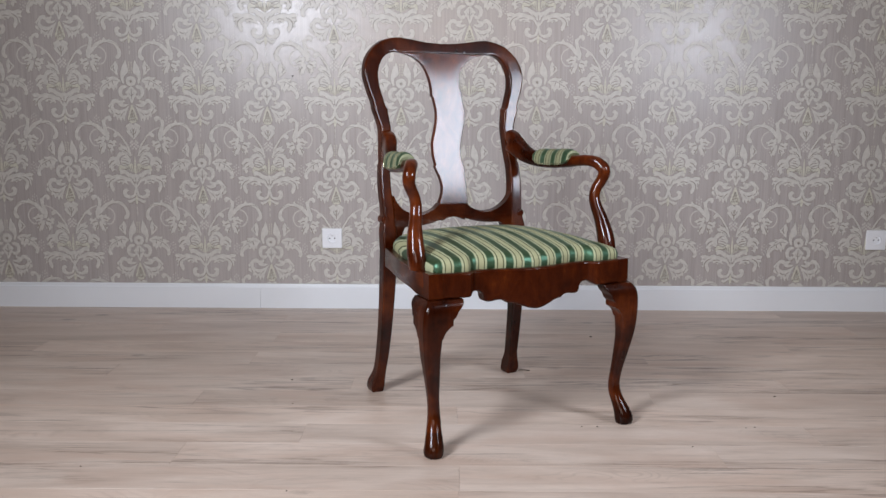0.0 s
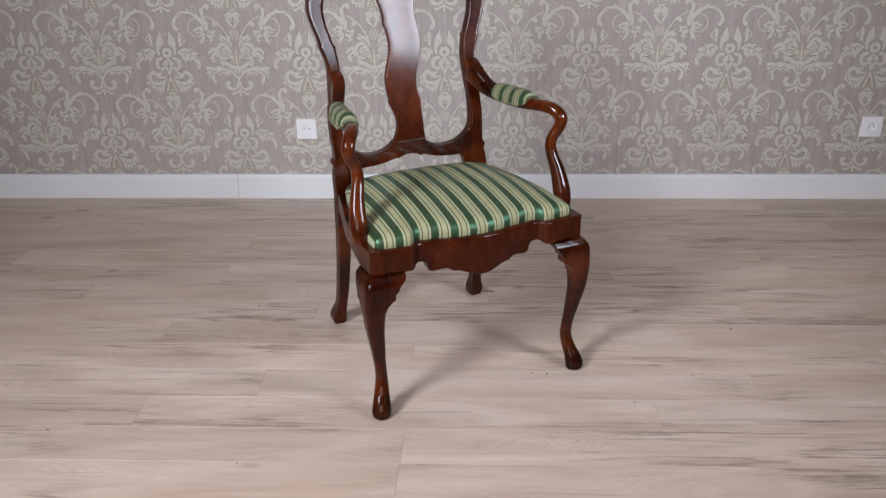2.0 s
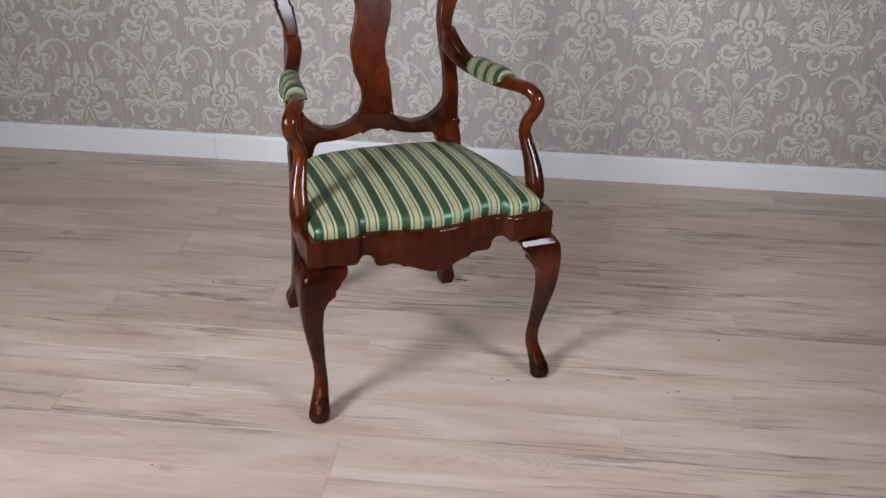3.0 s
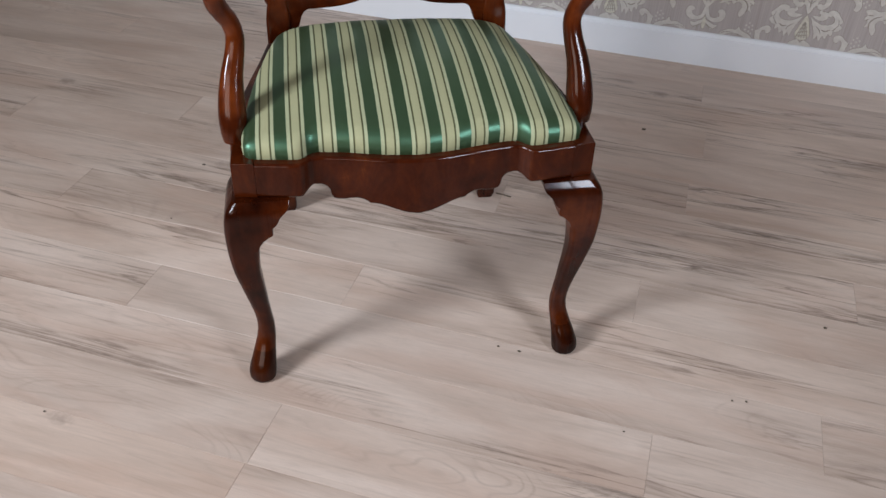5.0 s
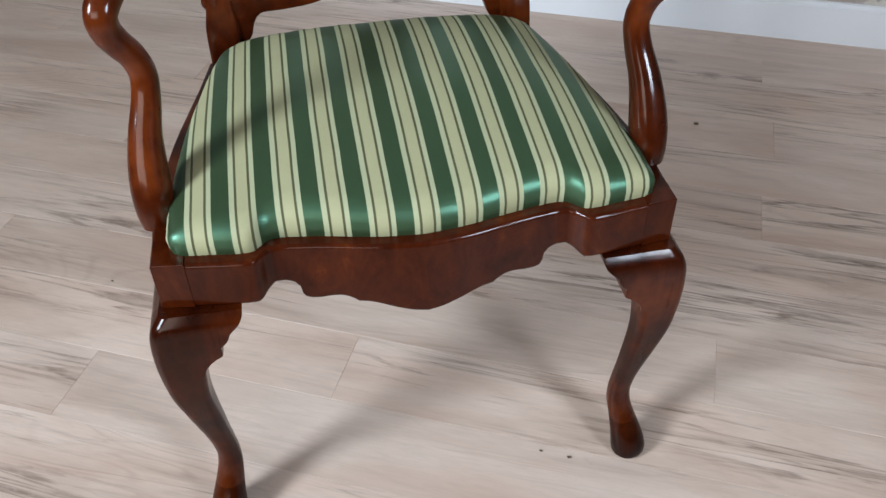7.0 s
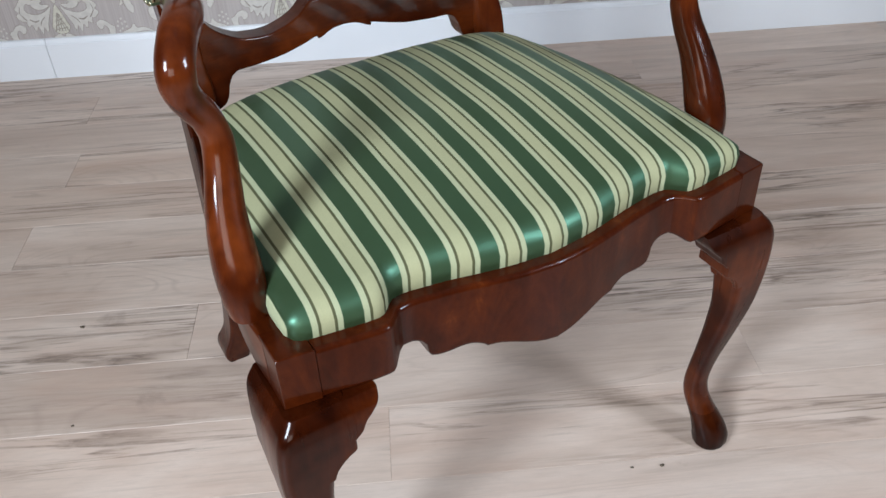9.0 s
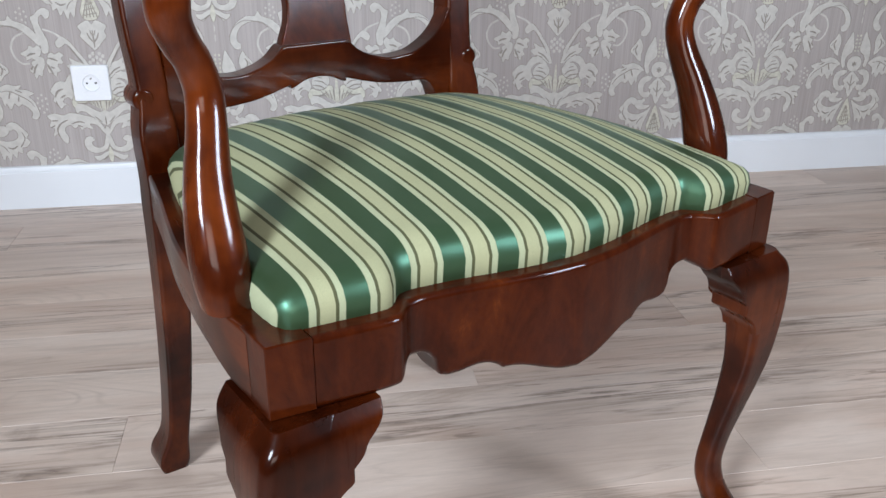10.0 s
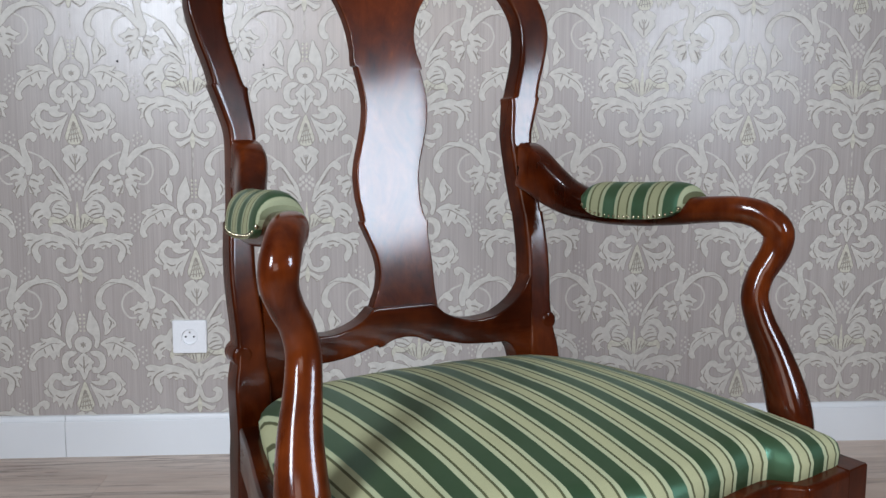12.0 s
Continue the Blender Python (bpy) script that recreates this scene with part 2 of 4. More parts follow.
    col = n.mix(n.math("MULTIPLY", crack, 0.58), col, (0.150, 0.104, 0.080))
    col = n.mix(n.math("MULTIPLY", knot, 0.75), col, (0.21, 0.155, 0.125))
    tint = n.ramp(rnd, (0.0, (0.93, 0.92, 0.91)), (0.5, (1, 1, 1)), (1.0, (1.05, 1.03, 1.01)))
    col = n.mix(1.0, col, tint, "MULTIPLY")
    rough = n.ramp(fine, (0.3, (0.33, 0.33, 0.33)), (0.7, (0.46, 0.46, 0.46)))
    n.bump(n.math("SUBTRACT", n.math("ADD", fine, grit), n.math("MULTIPLY", crack, 0.6)), 0.12, 0.0012)
    return n.set(color=col, rough=rough, spec=0.45)


def plain_material(name, colour, rough, vary=0.06, scale=40, bump=0.05, metal=0.0):
    n = Nodes(name)
    a = n.noise(n.coords(), scale, 4)
    lo = tuple(c * (1 - vary) for c in colour)
    hi = tuple(min(1, c * (1 + vary)) for c in colour)
    n.bump(a, bump, 0.002)
    return n.set(color=n.ramp(a, (0.3, lo), (0.7, hi)), rough=rough, metal=metal)


WOOD_Z = wood_material("red_wood_upright", "z")
WOOD_X = wood_material("red_wood_level", "x")
WOOD_Y = wood_material("red_wood_deep", "y")
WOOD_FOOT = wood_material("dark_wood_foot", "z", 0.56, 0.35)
# same wood, brightened: light falling on the arms is put into its colour
WOOD_ARM_LIT = wood_material("red_wood_arm_lit", "z", 1.32, 0.6)
BURL = burl_material("burl_veneer", 0.54, 1.7)
BURL_RAIL = burl_material("burl_veneer_rail", 0.42)
SEAT_CLOTH = stripe_material("striped_seat_cloth", "x", 0.0280)
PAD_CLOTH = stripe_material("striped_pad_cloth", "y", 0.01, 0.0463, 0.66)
PAPER, PRINT, GOLD = paper_material(), motif_material(), gold_material()
# dark print lines and paper joint, and the shadow painted round raised shapes
VEIN_AND_SHADE = plain_material("wallpaper_vein_and_shade", (0.285, 0.254, 0.220), 0.45, 0.1, 200)
BOARD = floor_material()
WHITE_PAINT = plain_material("white_skirting_paint", (0.74, 0.76, 0.78), 0.38, 0.015, 6, 0.02)
# unseen walls and ceiling are darkened to hold back the room's bounce light
WALL_PAINT = plain_material("darkened_wall_paint", (0.115, 0.107, 0.10), 0.8)
CEILING_PAINT = plain_material("darkened_ceiling_paint", (0.42, 0.42, 0.41), 0.9)
PLASTIC = plain_material("white_plastic", (0.80, 0.81, 0.83), 0.28, 0.02, 200, 0.02)
STEEL = plain_material("bright_pin_metal", (0.55, 0.55, 0.55), 0.3, 0.05, 100, 0.02, 1.0)
DARK = plain_material("dark_hole", (0.02, 0.02, 0.02), 0.6)
BRASS = plain_material("aged_brass", (0.36, 0.32, 0.22), 0.26, 0.1, 300, 0.05, 1.0)
CRUMB = plain_material("dry_debris", (0.10, 0.075, 0.05), 0.8, 0.3, 300)
JOINT = plain_material("floor_joint", (0.16, 0.125, 0.105), 0.8)
GAP_DARK = plain_material("dark_seat_gap", (0.03, 0.022, 0.02), 0.9)


# ---- mesh helpers ----
def part(name, bm, material, parent=None, label="", smooth=True):
    me = bpy.data.meshes.new(name)
    bmesh.ops.recalc_face_normals(bm, faces=bm.faces[:])
    bm.to_mesh(me)
    bm.free()
    me.materials.append(material)
    if smooth:
        me.shade_smooth()
    ob = new(name, me)
    if parent is not None:
        ob.parent = parent
    if label:
        ob["label"] = label
    return ob


def crease(ob, angle=38):
    """Sharp edges stay sharp, the rest shades smooth."""
    ob.data.set_sharp_from_angle(angle=radians(angle))
    even = ob.modifiers.new("even_normals", "WEIGHTED_NORMAL")
    even.keep_sharp = True
    return ob


def box(bm, x0, x1, y0, y1, z0, z1):
    vs = [bm.verts.new((x, y, z)) for x in (x0, x1) for y in (y0, y1) for z in (z0, z1)]
    for q in ((0, 1, 3, 2), (4, 6, 7, 5), (0, 4, 5, 1), (2, 3, 7, 6), (0, 2, 6, 4), (1, 5, 7, 3)):
        bm.faces.new([vs[i] for i in q])


def rings(bm, loops, caps=True):
    """Skin a row of equal closed loops."""
    rows = [[bm.verts.new(p) for p in loop] for loop in loops]
    n = len(rows[0])
    for a, b in zip(rows, rows[1:]):
        for i in range(n):
            bm.faces.new((a[i], a[(i + 1) % n], b[(i + 1) % n], b[i]))
    if caps:
        bm.faces.new(rows[0])
        bm.faces.new(rows[-1][::-1])


def round_rect(w, h, r, seg=3):
    """A rounded rectangle of half sizes w, h about the origin, counterclockwise."""
    r = min(r, 0.95 * w, 0.95 * h)
    out = []
    for cx, cy, a0 in ((w - r, h - r, 0), (-w + r, h - r, 90), (-w + r, -h + r, 180), (w - r, -h + r, 270)):
        for k in range(seg + 1):
            a = radians(a0 + 90 * k / seg)
            out.append((cx + r * math.cos(a), cy + r * math.sin(a)))
    return out


def curve_at(table, t):
    """Smooth reading, without overshoot, of a table of (t, value...)."""
    n = len(table)
    t = min(max(t, table[0][0]), table[-1][0])
    i = max(k for k in range(n - 1) if table[k][0] <= t)
    h = table[i + 1][0] - table[i][0]
    u, out = (t - table[i][0]) / h, []
    for c in range(1, len(table[0])):
        d = [(table[k + 1][c] - table[k][c]) / (table[k + 1][0] - table[k][0]) for k in range(max(i - 1, 0), min(i + 2, n - 1))]
        mid = d[1] if i > 0 else d[0]
        m = []
        for p, q in ((d[0], mid), (mid, d[-1])):
            m.append(2 * p * q / (p + q) if p * q > 0 else 0.0)
        if i == 0:
            m[0] = mid
        if i == n - 2:
            m[1] = mid
        y0, y1 = table[i][c], table[i + 1][c]
        out.append(y0 * (1 + 2 * u) * (1 - u) ** 2 + h * m[0] * u * (1 - u) ** 2 + y1 * u * u * (3 - 2 * u) + h * m[1] * u * u * (u - 1))
    return out


def spline(points, per=6):
    """Catmull-Rom through a row of points of any dimension."""
    P = [np.array(p, float) for p in points]
    P = [2 * P[0] - P[1]] + P + [2 * P[-1] - P[-2]]
    out = []
    for i in range(1, len(P) - 2):
        a, b, c, d = P[i - 1:i + 3]
        for k in range(per):
            t = k / per
            out.append(0.5 * (2 * b + (c - a) * t + (2 * a - 5 * b + 4 * c - d) * t * t + (3 * b - a - 3 * c + d) * t ** 3))
    out.append(P[-2])
    return out


# ---- the room ----
def wall_with_opening(name, a0, a1, o0, o1, z0, z1, place, label):
    """A wall from a0 to a1 with one opening; place(a, depth, z) gives the point. Depth 0 is the room's face."""
    bm = bmesh.new()
    for p0, p1, q0, q1 in ((a0, o0, 0, ROOM_H), (o1, a1, 0, ROOM_H), (o0, o1, 0, z0), (o0, o1, z1, ROOM_H)):
        vs = [bm.verts.new(place(a, d, z)) for a in (p0, p1) for d in (0, 0.2) for z in (q0, q1)]
        for q in ((0, 1, 3, 2), (4, 6, 7, 5), (0, 4, 5, 1), (2, 3, 7, 6), (0, 2, 6, 4), (1, 5, 7, 3)):
            bm.faces.new([vs[i] for i in q])
    return tagged(part(name, bm, WALL_PAINT, smooth=False), label, "wall", kind="structure")


def window_unit(name, a0, a1, z0, z1, place):
    """Frame, mullion, sill in an opening."""
    root = tagged(new(name), "assumed white framed window, unseen, in a plain painted wall", "window", kind="structure")
    t = 0.05

    def bar(nm, p0, p1, q0, q1, d0=0.10, d1=0.16):
        bm = bmesh.new()
        vs = [bm.verts.new(place(a, d, z)) for a in (p0, p1) for d in (d0, d1) for z in (q0, q1)]
        for q in ((0, 1, 3, 2), (4, 6, 7, 5), (0, 4, 5, 1), (2, 3, 7, 6), (0, 2, 6, 4), (1, 5, 7, 3)):
            bm.faces.new([vs[i] for i in q])
        return part(nm, bm, WHITE_PAINT, root, smooth=False)

    bar("window_frame", a0, a0 + t, z0, z1)
    bar("window_frame", a1 - t, a1, z0, z1)
    bar("window_frame", a0 + t, a1 - t, z0, z0 + t)
    bar("window_frame", a0 + t, a1 - t, z1 - t, z1)
    bar("window_sill", a0 - 0.03, a1 + 0.03, z0 - 0.03, z0 - 0.002, -0.05, 0.10)
    return root


bm = bmesh.new()
box(bm, ROOM_X0, ROOM_X1, WALL_Y, WALL_Y + 0.2, 0, ROOM_H)
wall_north = tagged(part("wall_north", bm, PAPER, smooth=False), "greige wallpaper with cream raised damask print", "wall", kind="structure")
bm = bmesh.new()
box(bm, ROOM_X0 - 0.2, ROOM_X0, ROOM_Y0 - 0.2, WALL_Y + 0.2, 0, ROOM_H)
tagged(part("wall_west", bm, WALL_PAINT, smooth=False), "plain unseen wall, darkened to cut fill light", "wall", kind="structure")
rear = lambda a, d, z: (a, ROOM_Y0 - d, z)
wall_with_opening("wall_south", ROOM_X0, ROOM_X1, WIN_A[0], WIN_A[1], WIN_A[2], WIN_A[3], rear, "plain unseen wall with an assumed window, darkened to cut fill light")
bm = bmesh.new()
box(bm, ROOM_X1, ROOM_X1 + 0.2, ROOM_Y0 - 0.2, WALL_Y + 0.2, 0, ROOM_H)
tagged(part("wall_east", bm, WALL_PAINT, smooth=False), "plain unseen wall, darkened to cut fill light", "wall", kind="structure")
window_unit("window_1", *WIN_A, rear)
bm = bmesh.new()
box(bm, ROOM_X0 - 0.2, ROOM_X1 + 0.2, ROOM_Y0 - 0.2, WALL_Y + 0.2, ROOM_H, ROOM_H + 0.15)
tagged(part("ceiling", bm, CEILING_PAINT, smooth=False), "plain unseen ceiling, darkened to cut fill light", "ceiling", kind="structure")
bm = bmesh.new()
box(bm, ROOM_X0 - 0.2, ROOM_X1 + 0.2, ROOM_Y0 - 0.2, WALL_Y + 0.2, -0.12, -0.0022)
floor = tagged(part("floor", bm, JOINT, smooth=False), "whitewashed oak laminate boards with grey brown grain", "floor", kind="structure")

# skirting: two lengths meeting at a fine joint
SKIRT = [(0, 0), (-0.012, 0), (-0.012, 0.084), (-0.0112, 0.0865), (-0.0085, 0.0885), (-0.0085, 0.0925), (-0.0065, 0.098), (-0.003, 0.1), (0, 0.1)]


def skirting(x0, x1):
    bm = bmesh.new()
    rings(bm, [[(x, WALL_Y + y, z) for y, z in SKIRT] for x in (x0, x1)])
    return tagged(crease(part("baseboard", bm, WHITE_PAINT), 30), "white painted skirting board with a moulded top", "skirting", kind="structure")


skirting(ROOM_X0, -0.7012)
skirting(-0.7, ROOM_X1)


# ---- sockets ----
def disc(bm, cx, cz, r, y0, y1, n=24, r2=None):
    a = [(cx + r * math.cos(2 * math.pi * k / n), y0, cz + r * math.sin(2 * math.pi * k / n)) for k in range(n)]
    q = r if r2 is None else r2
    b = [(cx + q * math.cos(2 * math.pi * k / n), y1, cz + q * math.sin(2 * math.pi * k / n)) for k in range(n)]
    rings(bm, [a, b])


def wall_socket(x, z):
    """A square single socket with a round well, an earth pin and two holes."""
    root = tagged(new("wall_socket"), "white square plastic wall socket on the wallpaper", "socket", "wall sockets")
    root.location = (x, WALL_Y, z)
    loops = []
    for y, h, r in ((-0.0005, 0.0398, 0.004), (-0.006, 0.0400, 0.004), (-0.0085, 0.0385, 0.004), (-0.0090, 0.0365, 0.0035)):
        loops.append([(a, y, b) for a, b in round_rect(h, h, r)])
    bm = bmesh.new()
    rows = [[bm.verts.new(p) for p in l] for l in loops]
    n = len(rows[0])
    for a, b in zip(rows, rows[1:]):
        for i in range(n):
            bm.faces.new((a[i], a[(i + 1) % n], b[(i + 1) % n], b[i]))
    # face with a round opening, then the well
    well = []
    for y, r in ((-0.0090, 0.0200), (-0.0098, 0.0192), (-0.0098, 0.0184), (-0.0048, 0.0178)):
        well.append([bm.verts.new((r * math.cos(2 * math.pi * (k + 0.5) / n + math.pi / 4 - 2 * math.pi / n * 1.5 - 0.2), y, r * math.sin(2 * math.pi * (k + 0.5) / n + math.pi / 4 - 2 * math.pi / n * 1.5 - 0.2))) for k in range(n)])
    seq = [rows[-1]] + well
    for a, b in zip(seq, seq[1:]):
        for i in range(n):
            bm.faces.new((a[i], a[(i + 1) % n], b[(i + 1) % n], b[i]))
    bm.faces.new(well[-1])
    crease(part("cover_plate", bm, PLASTIC, root), 30)
    bm = bmesh.new()
    disc(bm, 0, 0.0105, 0.0022, -0.0047, -0.0092, 12, 0.0017)
    part("earth_pin", bm, STEEL, root, "bright metal earth pin")
    for s in (-1, 1):
        bm = bmesh.new()
        disc(bm, s * 0.0095, 0, 0.0024, -0.0047, -0.0051, 12)
        part("contact_hole", bm, DARK, root, "dark contact hole")
    return root


wall_socket(-0.4045, 0.2885)
wall_socket(1.790, 0.2940)


# ---- the armchair; x across, y to the back, z up, the front edge of the seat rail at y = 0 ----
def back_y(z):
    """The front face of the back: legs splay backwards below the seat, the back leans further the higher it goes."""
    if z < 0.42:
        return 0.4280 + 0.346 * (0.42 - z) ** 2
    return 0.4280 + 0.17 * (z - 0.42)


def bow(x, z):
    """The back is hollowed a little across: its middle lies further back than the uprights."""
    twist = 0.052 * max(0, -x - 0.185)
    return 0.0135 * (1 - (x / 0.212) ** 2) - twist if z > 0.4 else 0.0


chair = tagged(new("armchair"), "lacquered red-brown wooden armchair with green striped seat on floorboards", "armchair")
chair.matrix_world = pose(0.2751, 2.0529, 0, 0, 0, 25.587)
HALF = 0.280          # half the width over the front corners

# outer and inner edge of a back upright, from the foot round the shoulder to the middle of the crest
BACK_LEG = [((0.238, 0.0), (0.206, 0.0)), ((0.242, 0.012), (0.203, 0.012)), ((0.241, 0.028), (0.203, 0.028)), ((0.2345, 0.048), (0.2035, 0.048)), ((0.2295, 0.075), (0.202, 0.075)), ((0.2275, 0.13), (0.1975, 0.13)),
            ((0.226, 0.25), (0.192, 0.25)), ((0.2255, 0.36), (0.187, 0.36)), ((0.2255, 0.43), (0.183, 0.43)), ((0.225, 0.47), (0.182, 0.47))]
STILE = [((0.221, 0.492), (0.184, 0.494)), ((0.219, 0.515), (0.184, 0.522)), ((0.2195, 0.54), (0.1855, 0.55)), ((0.2215, 0.57), (0.1885, 0.575)), ((0.222, 0.605), (0.190, 0.605)), ((0.219, 0.645), (0.1885, 0.645)),
         ((0.2185, 0.653), (0.1875, 0.653)), ((0.2155, 0.656), (0.1865, 0.656)), ((0.2125, 0.70), (0.1815, 0.70)), ((0.2105, 0.75), (0.178, 0.75)), ((0.2165, 0.775), (0.1805, 0.775)), ((0.225, 0.800), (0.1835, 0.798)),
         ((0.2280, 0.8085), (0.1835, 0.8065)), ((0.2265, 0.8115), (0.1885, 0.8105))]
SHOULDER = [((0.231, 0.83), (0.195, 0.832)), ((0.242, 0.862), (0.2035, 0.862)), ((0.2495, 0.895), (0.207, 0.893)), ((0.247, 0.923), (0.204, 0.915)), ((0.236, 0.950), (0.195, 0.935)), ((0.216, 0.974), (0.182, 0.951)),
            ((0.188, 0.993), (0.165, 0.960)), ((0.145, 1.0035), (0.143, 0.9635)), ((0.10, 1.000), (0.10, 0.9640)), ((0.05, 0.993), (0.05, 0.9640)), ((0.0, 0.9905), (0.0, 0.9640))]
UPRIGHT = BACK_LEG + STILE + SHOULDER
THICK = [(0.0, 0.046), (0.03, 0.047), (0.07, 0.037), (0.13, 0.036), (0.43, 0.040), (0.55, 0.035), (0.8, 0.032), (1.01, 0.028)]


def facing(w, t, r):
    """A rounded rectangle with extra points along its front and back, so that it can bend."""
    ring = round_rect(w, t, r)
    back = [(w * (0.6 - 0.3 * k), t) for k in range(5)]
    front = [(-w * (0.6 - 0.3 * k), -t) for k in range(5)]
    return ring[:4] + back + ring[4:12] + front + ring[12:]


def upright(side):
    pairs = spline([(*o, *i) for o, i in UPRIGHT], 3)
    loops = []
    for ox, oz, ix, iz in pairs:
        o, i = Vector((ox, 0, oz)), Vector((ix, 0, iz))
        mid, half = (o + i) / 2, (o - i) / 2
        t = curve_at(THICK, mid.z)[0] / 2
        w, axis = half.length, half.normalized()
        ring = []
        for a, b in facing(w, t, 0.0012 if iz > 0.95 and ix < 0.15 else 0.0045):
            p = mid + axis * a
            p.y = back_y(max(p.z, 0)) + bow(side * p.x, p.z) + t + b
            ring.append((side * p.x, p.y, p.z))
        loops.append(ring)
    bm = bmesh.new()
    rings(bm, loops)
    return crease(part("back_upright", bm, WOOD_Z, chair), 50)


upright(1)
upright(-1)

# scrolled knobs on the outer edge of the uprights
for side in (-1, 1):
    bm = bmesh.new()
    loops = []
    y0 = back_y(0.505) - 0.0015
    for k, (dy, r) in enumerate(((0, 0.0075), (0.002, 0.0105), (0.005, 0.0118), (0.035, 0.0118), (0.038, 0.0105), (0.040, 0.0075))):
        loops.append([(side * 0.2135 + r * math.cos(2 * math.pi * j / 18), y0 + dy, 0.505 + 1.1 * r * math.sin(2 * math.pi * j / 18)) for j in range(18)])
    rings(bm, loops)
    crease(part("scroll_knob", bm, WOOD_Z, chair), 40)

# lower back rail with its scalloped edge
RAIL_TOP = [(0, 0.5415), (0.038, 0.5415), (0.043, 0.5405), (0.048, 0.5360), (0.058, 0.5275), (0.076, 0.5195), (0.102, 0.5145), (0.13, 0.5175), (0.15, 0.5265), (0.165, 0.5375), (0.177, 0.5520), (0.186, 0.5690)]
RAIL_LOW = [(0, 0.5015), (0.012, 0.5005), (0.022, 0.4975), (0.030, 0.4935), (0.036, 0.4915), (0.0375, 0.4955), (0.046, 0.4935), (0.060, 0.4895), (0.091, 0.4835), (0.126, 0.4815), (0.146, 0.4815), (0.155, 0.4770), (0.161, 0.4670),
            (0.165, 0.4530), (0.172, 0.4440), (0.186, 0.4400)]
xs = sorted({s * x for s in (-1, 1) for x in [r[0] for r in RAIL_LOW + RAIL_TOP] + [k * 0.006 for k in range(31)]})
loops = []
for x in xs:
    hi, lo = curve_at(RAIL_TOP, abs(x))[0], curve_at(RAIL_LOW, abs(x))[0]
    ring = []
    for a, b in round_rect((hi - lo) / 2, 0.0145, 0.0025):
        z = (hi + lo) / 2 + a
        ring.append((x, 0.4440 + 0.06 * (z - 0.495) + 0.0125 * (1 - (x / 0.2) ** 2) + 0.0145 + b, z))
    loops.append(ring)
bm = bmesh.new()
rings(bm, loops)
crease(part("lower_back_rail", bm, WOOD_X, chair), 50)

# vase-shaped splat
# height, half width, sideways sway of the middle line
SPLAT = [(0.5360, 0.0475, 0.004), (0.548, 0.0445, 0.006), (0.565, 0.0400, 0.009), (0.585, 0.0383, 0.0105), (0.600, 0.0388, 0.009), (0.615, 0.0405, 0.006), (0.632, 0.0435, 0.002), (0.643, 0.0463, 0.0002),
         (0.6465, 0.0467, 0.0), (0.6475, 0.0440, -0.0002), (0.660, 0.0432, -0.003), (0.680, 0.0436, -0.0058), (0.70, 0.0441, -0.0058), (0.72, 0.0445, -0.0025), (0.745, 0.0447, 0.005), (0.77, 0.0447, 0.0115), (0.795, 0.0450, 0.0145),
         (0.815, 0.0455, 0.0125), (0.833, 0.0453, 0.0088), (0.8395, 0.0453, 0.0075), (0.8410, 0.0485, 0.0072), (0.849, 0.0480, 0.006), (0.862, 0.0455, 0.004), (0.877, 0.0455, 0.002), (0.893, 0.0480, 0.0008),
         (0.912, 0.0545, 0.0), (0.93, 0.0650, 0.0), (0.945, 0.083, 0.0), (0.954, 0.1000, 0.0), (0.960, 0.1220, 0.0), (0.9636, 0.1430, 0.0)]
zs = sorted({r[0] for r in SPLAT} | {0.5360 + k * 0.00825 for k in range(52)})
loops = []
for z in zs:
    w, sway = curve_at(SPLAT, z)
    t = 0.0085
    loops.append([(a + sway, back_y(z) + bow(a, z) + 0.0045 + t + b, z) for a, b in facing(w, t, 0.0025)])
bm = bmesh.new()
rings(bm, loops)
crease(part("back_splat", bm, BURL, chair, "figured burl veneer vase-shaped splat"), 50)
# serpentine front rail
FRONT_Y = [(0, -0.0085), (0.037, -0.005), (0.07, 0.001), (0.10, 0.008), (0.13, 0.0132), (0.148, 0.0155), (0.160, 0.0142), (0.168, 0.0075), (0.1735, 0.0015), (0.1785, -0.0015), (0.183, -0.002), (0.23, 0.0035), (0.283, 0.0105)]
FRONT_LOW = [(0, 0.3310), (0.015, 0.3328), (0.035, 0.3395), (0.055, 0.3470), (0.066, 0.3493), (0.0745, 0.3495), (0.0775, 0.3520), (0.085, 0.3562), (0.094, 0.3578), (0.104, 0.3568), (0.114, 0.3548), (0.123, 0.3545),
             (0.1305, 0.3565), (0.1335, 0.3615), (0.135, 0.3715), (0.140, 0.3780), (0.150, 0.3822), (0.159, 0.3832), (0.167, 0.3803), (0.1735, 0.3755), (0.1775, 0.3730), (0.283, 0.3730)]
SEAT_Z = 0.432


def front_y(x):
    return curve_at(FRONT_Y, min(abs(x), HALF))[0]


xs = sorted({s * x for s in (-1, 1) for x in [r[0] for r in FRONT_LOW + FRONT_Y] + [k * 0.005 for k in range(50)] if x <= 0.2453} | {-0.2453, 0.2453})
loops = []
for x in xs:
    lo = curve_at(FRONT_LOW, abs(x))[0]
    ring = []
    for a, b in round_rect((SEAT_Z - lo) / 2, 0.017, 0.0055):
        ring.append((x, front_y(x) + 0.017 + b, (SEAT_Z + lo) / 2 + a))
    loops.append(ring)
bm = bmesh.new()
rings(bm, loops)
crease(part("front_rail", bm, BURL_RAIL, chair, "serpentine apron with scalloped lower edge"), 50)

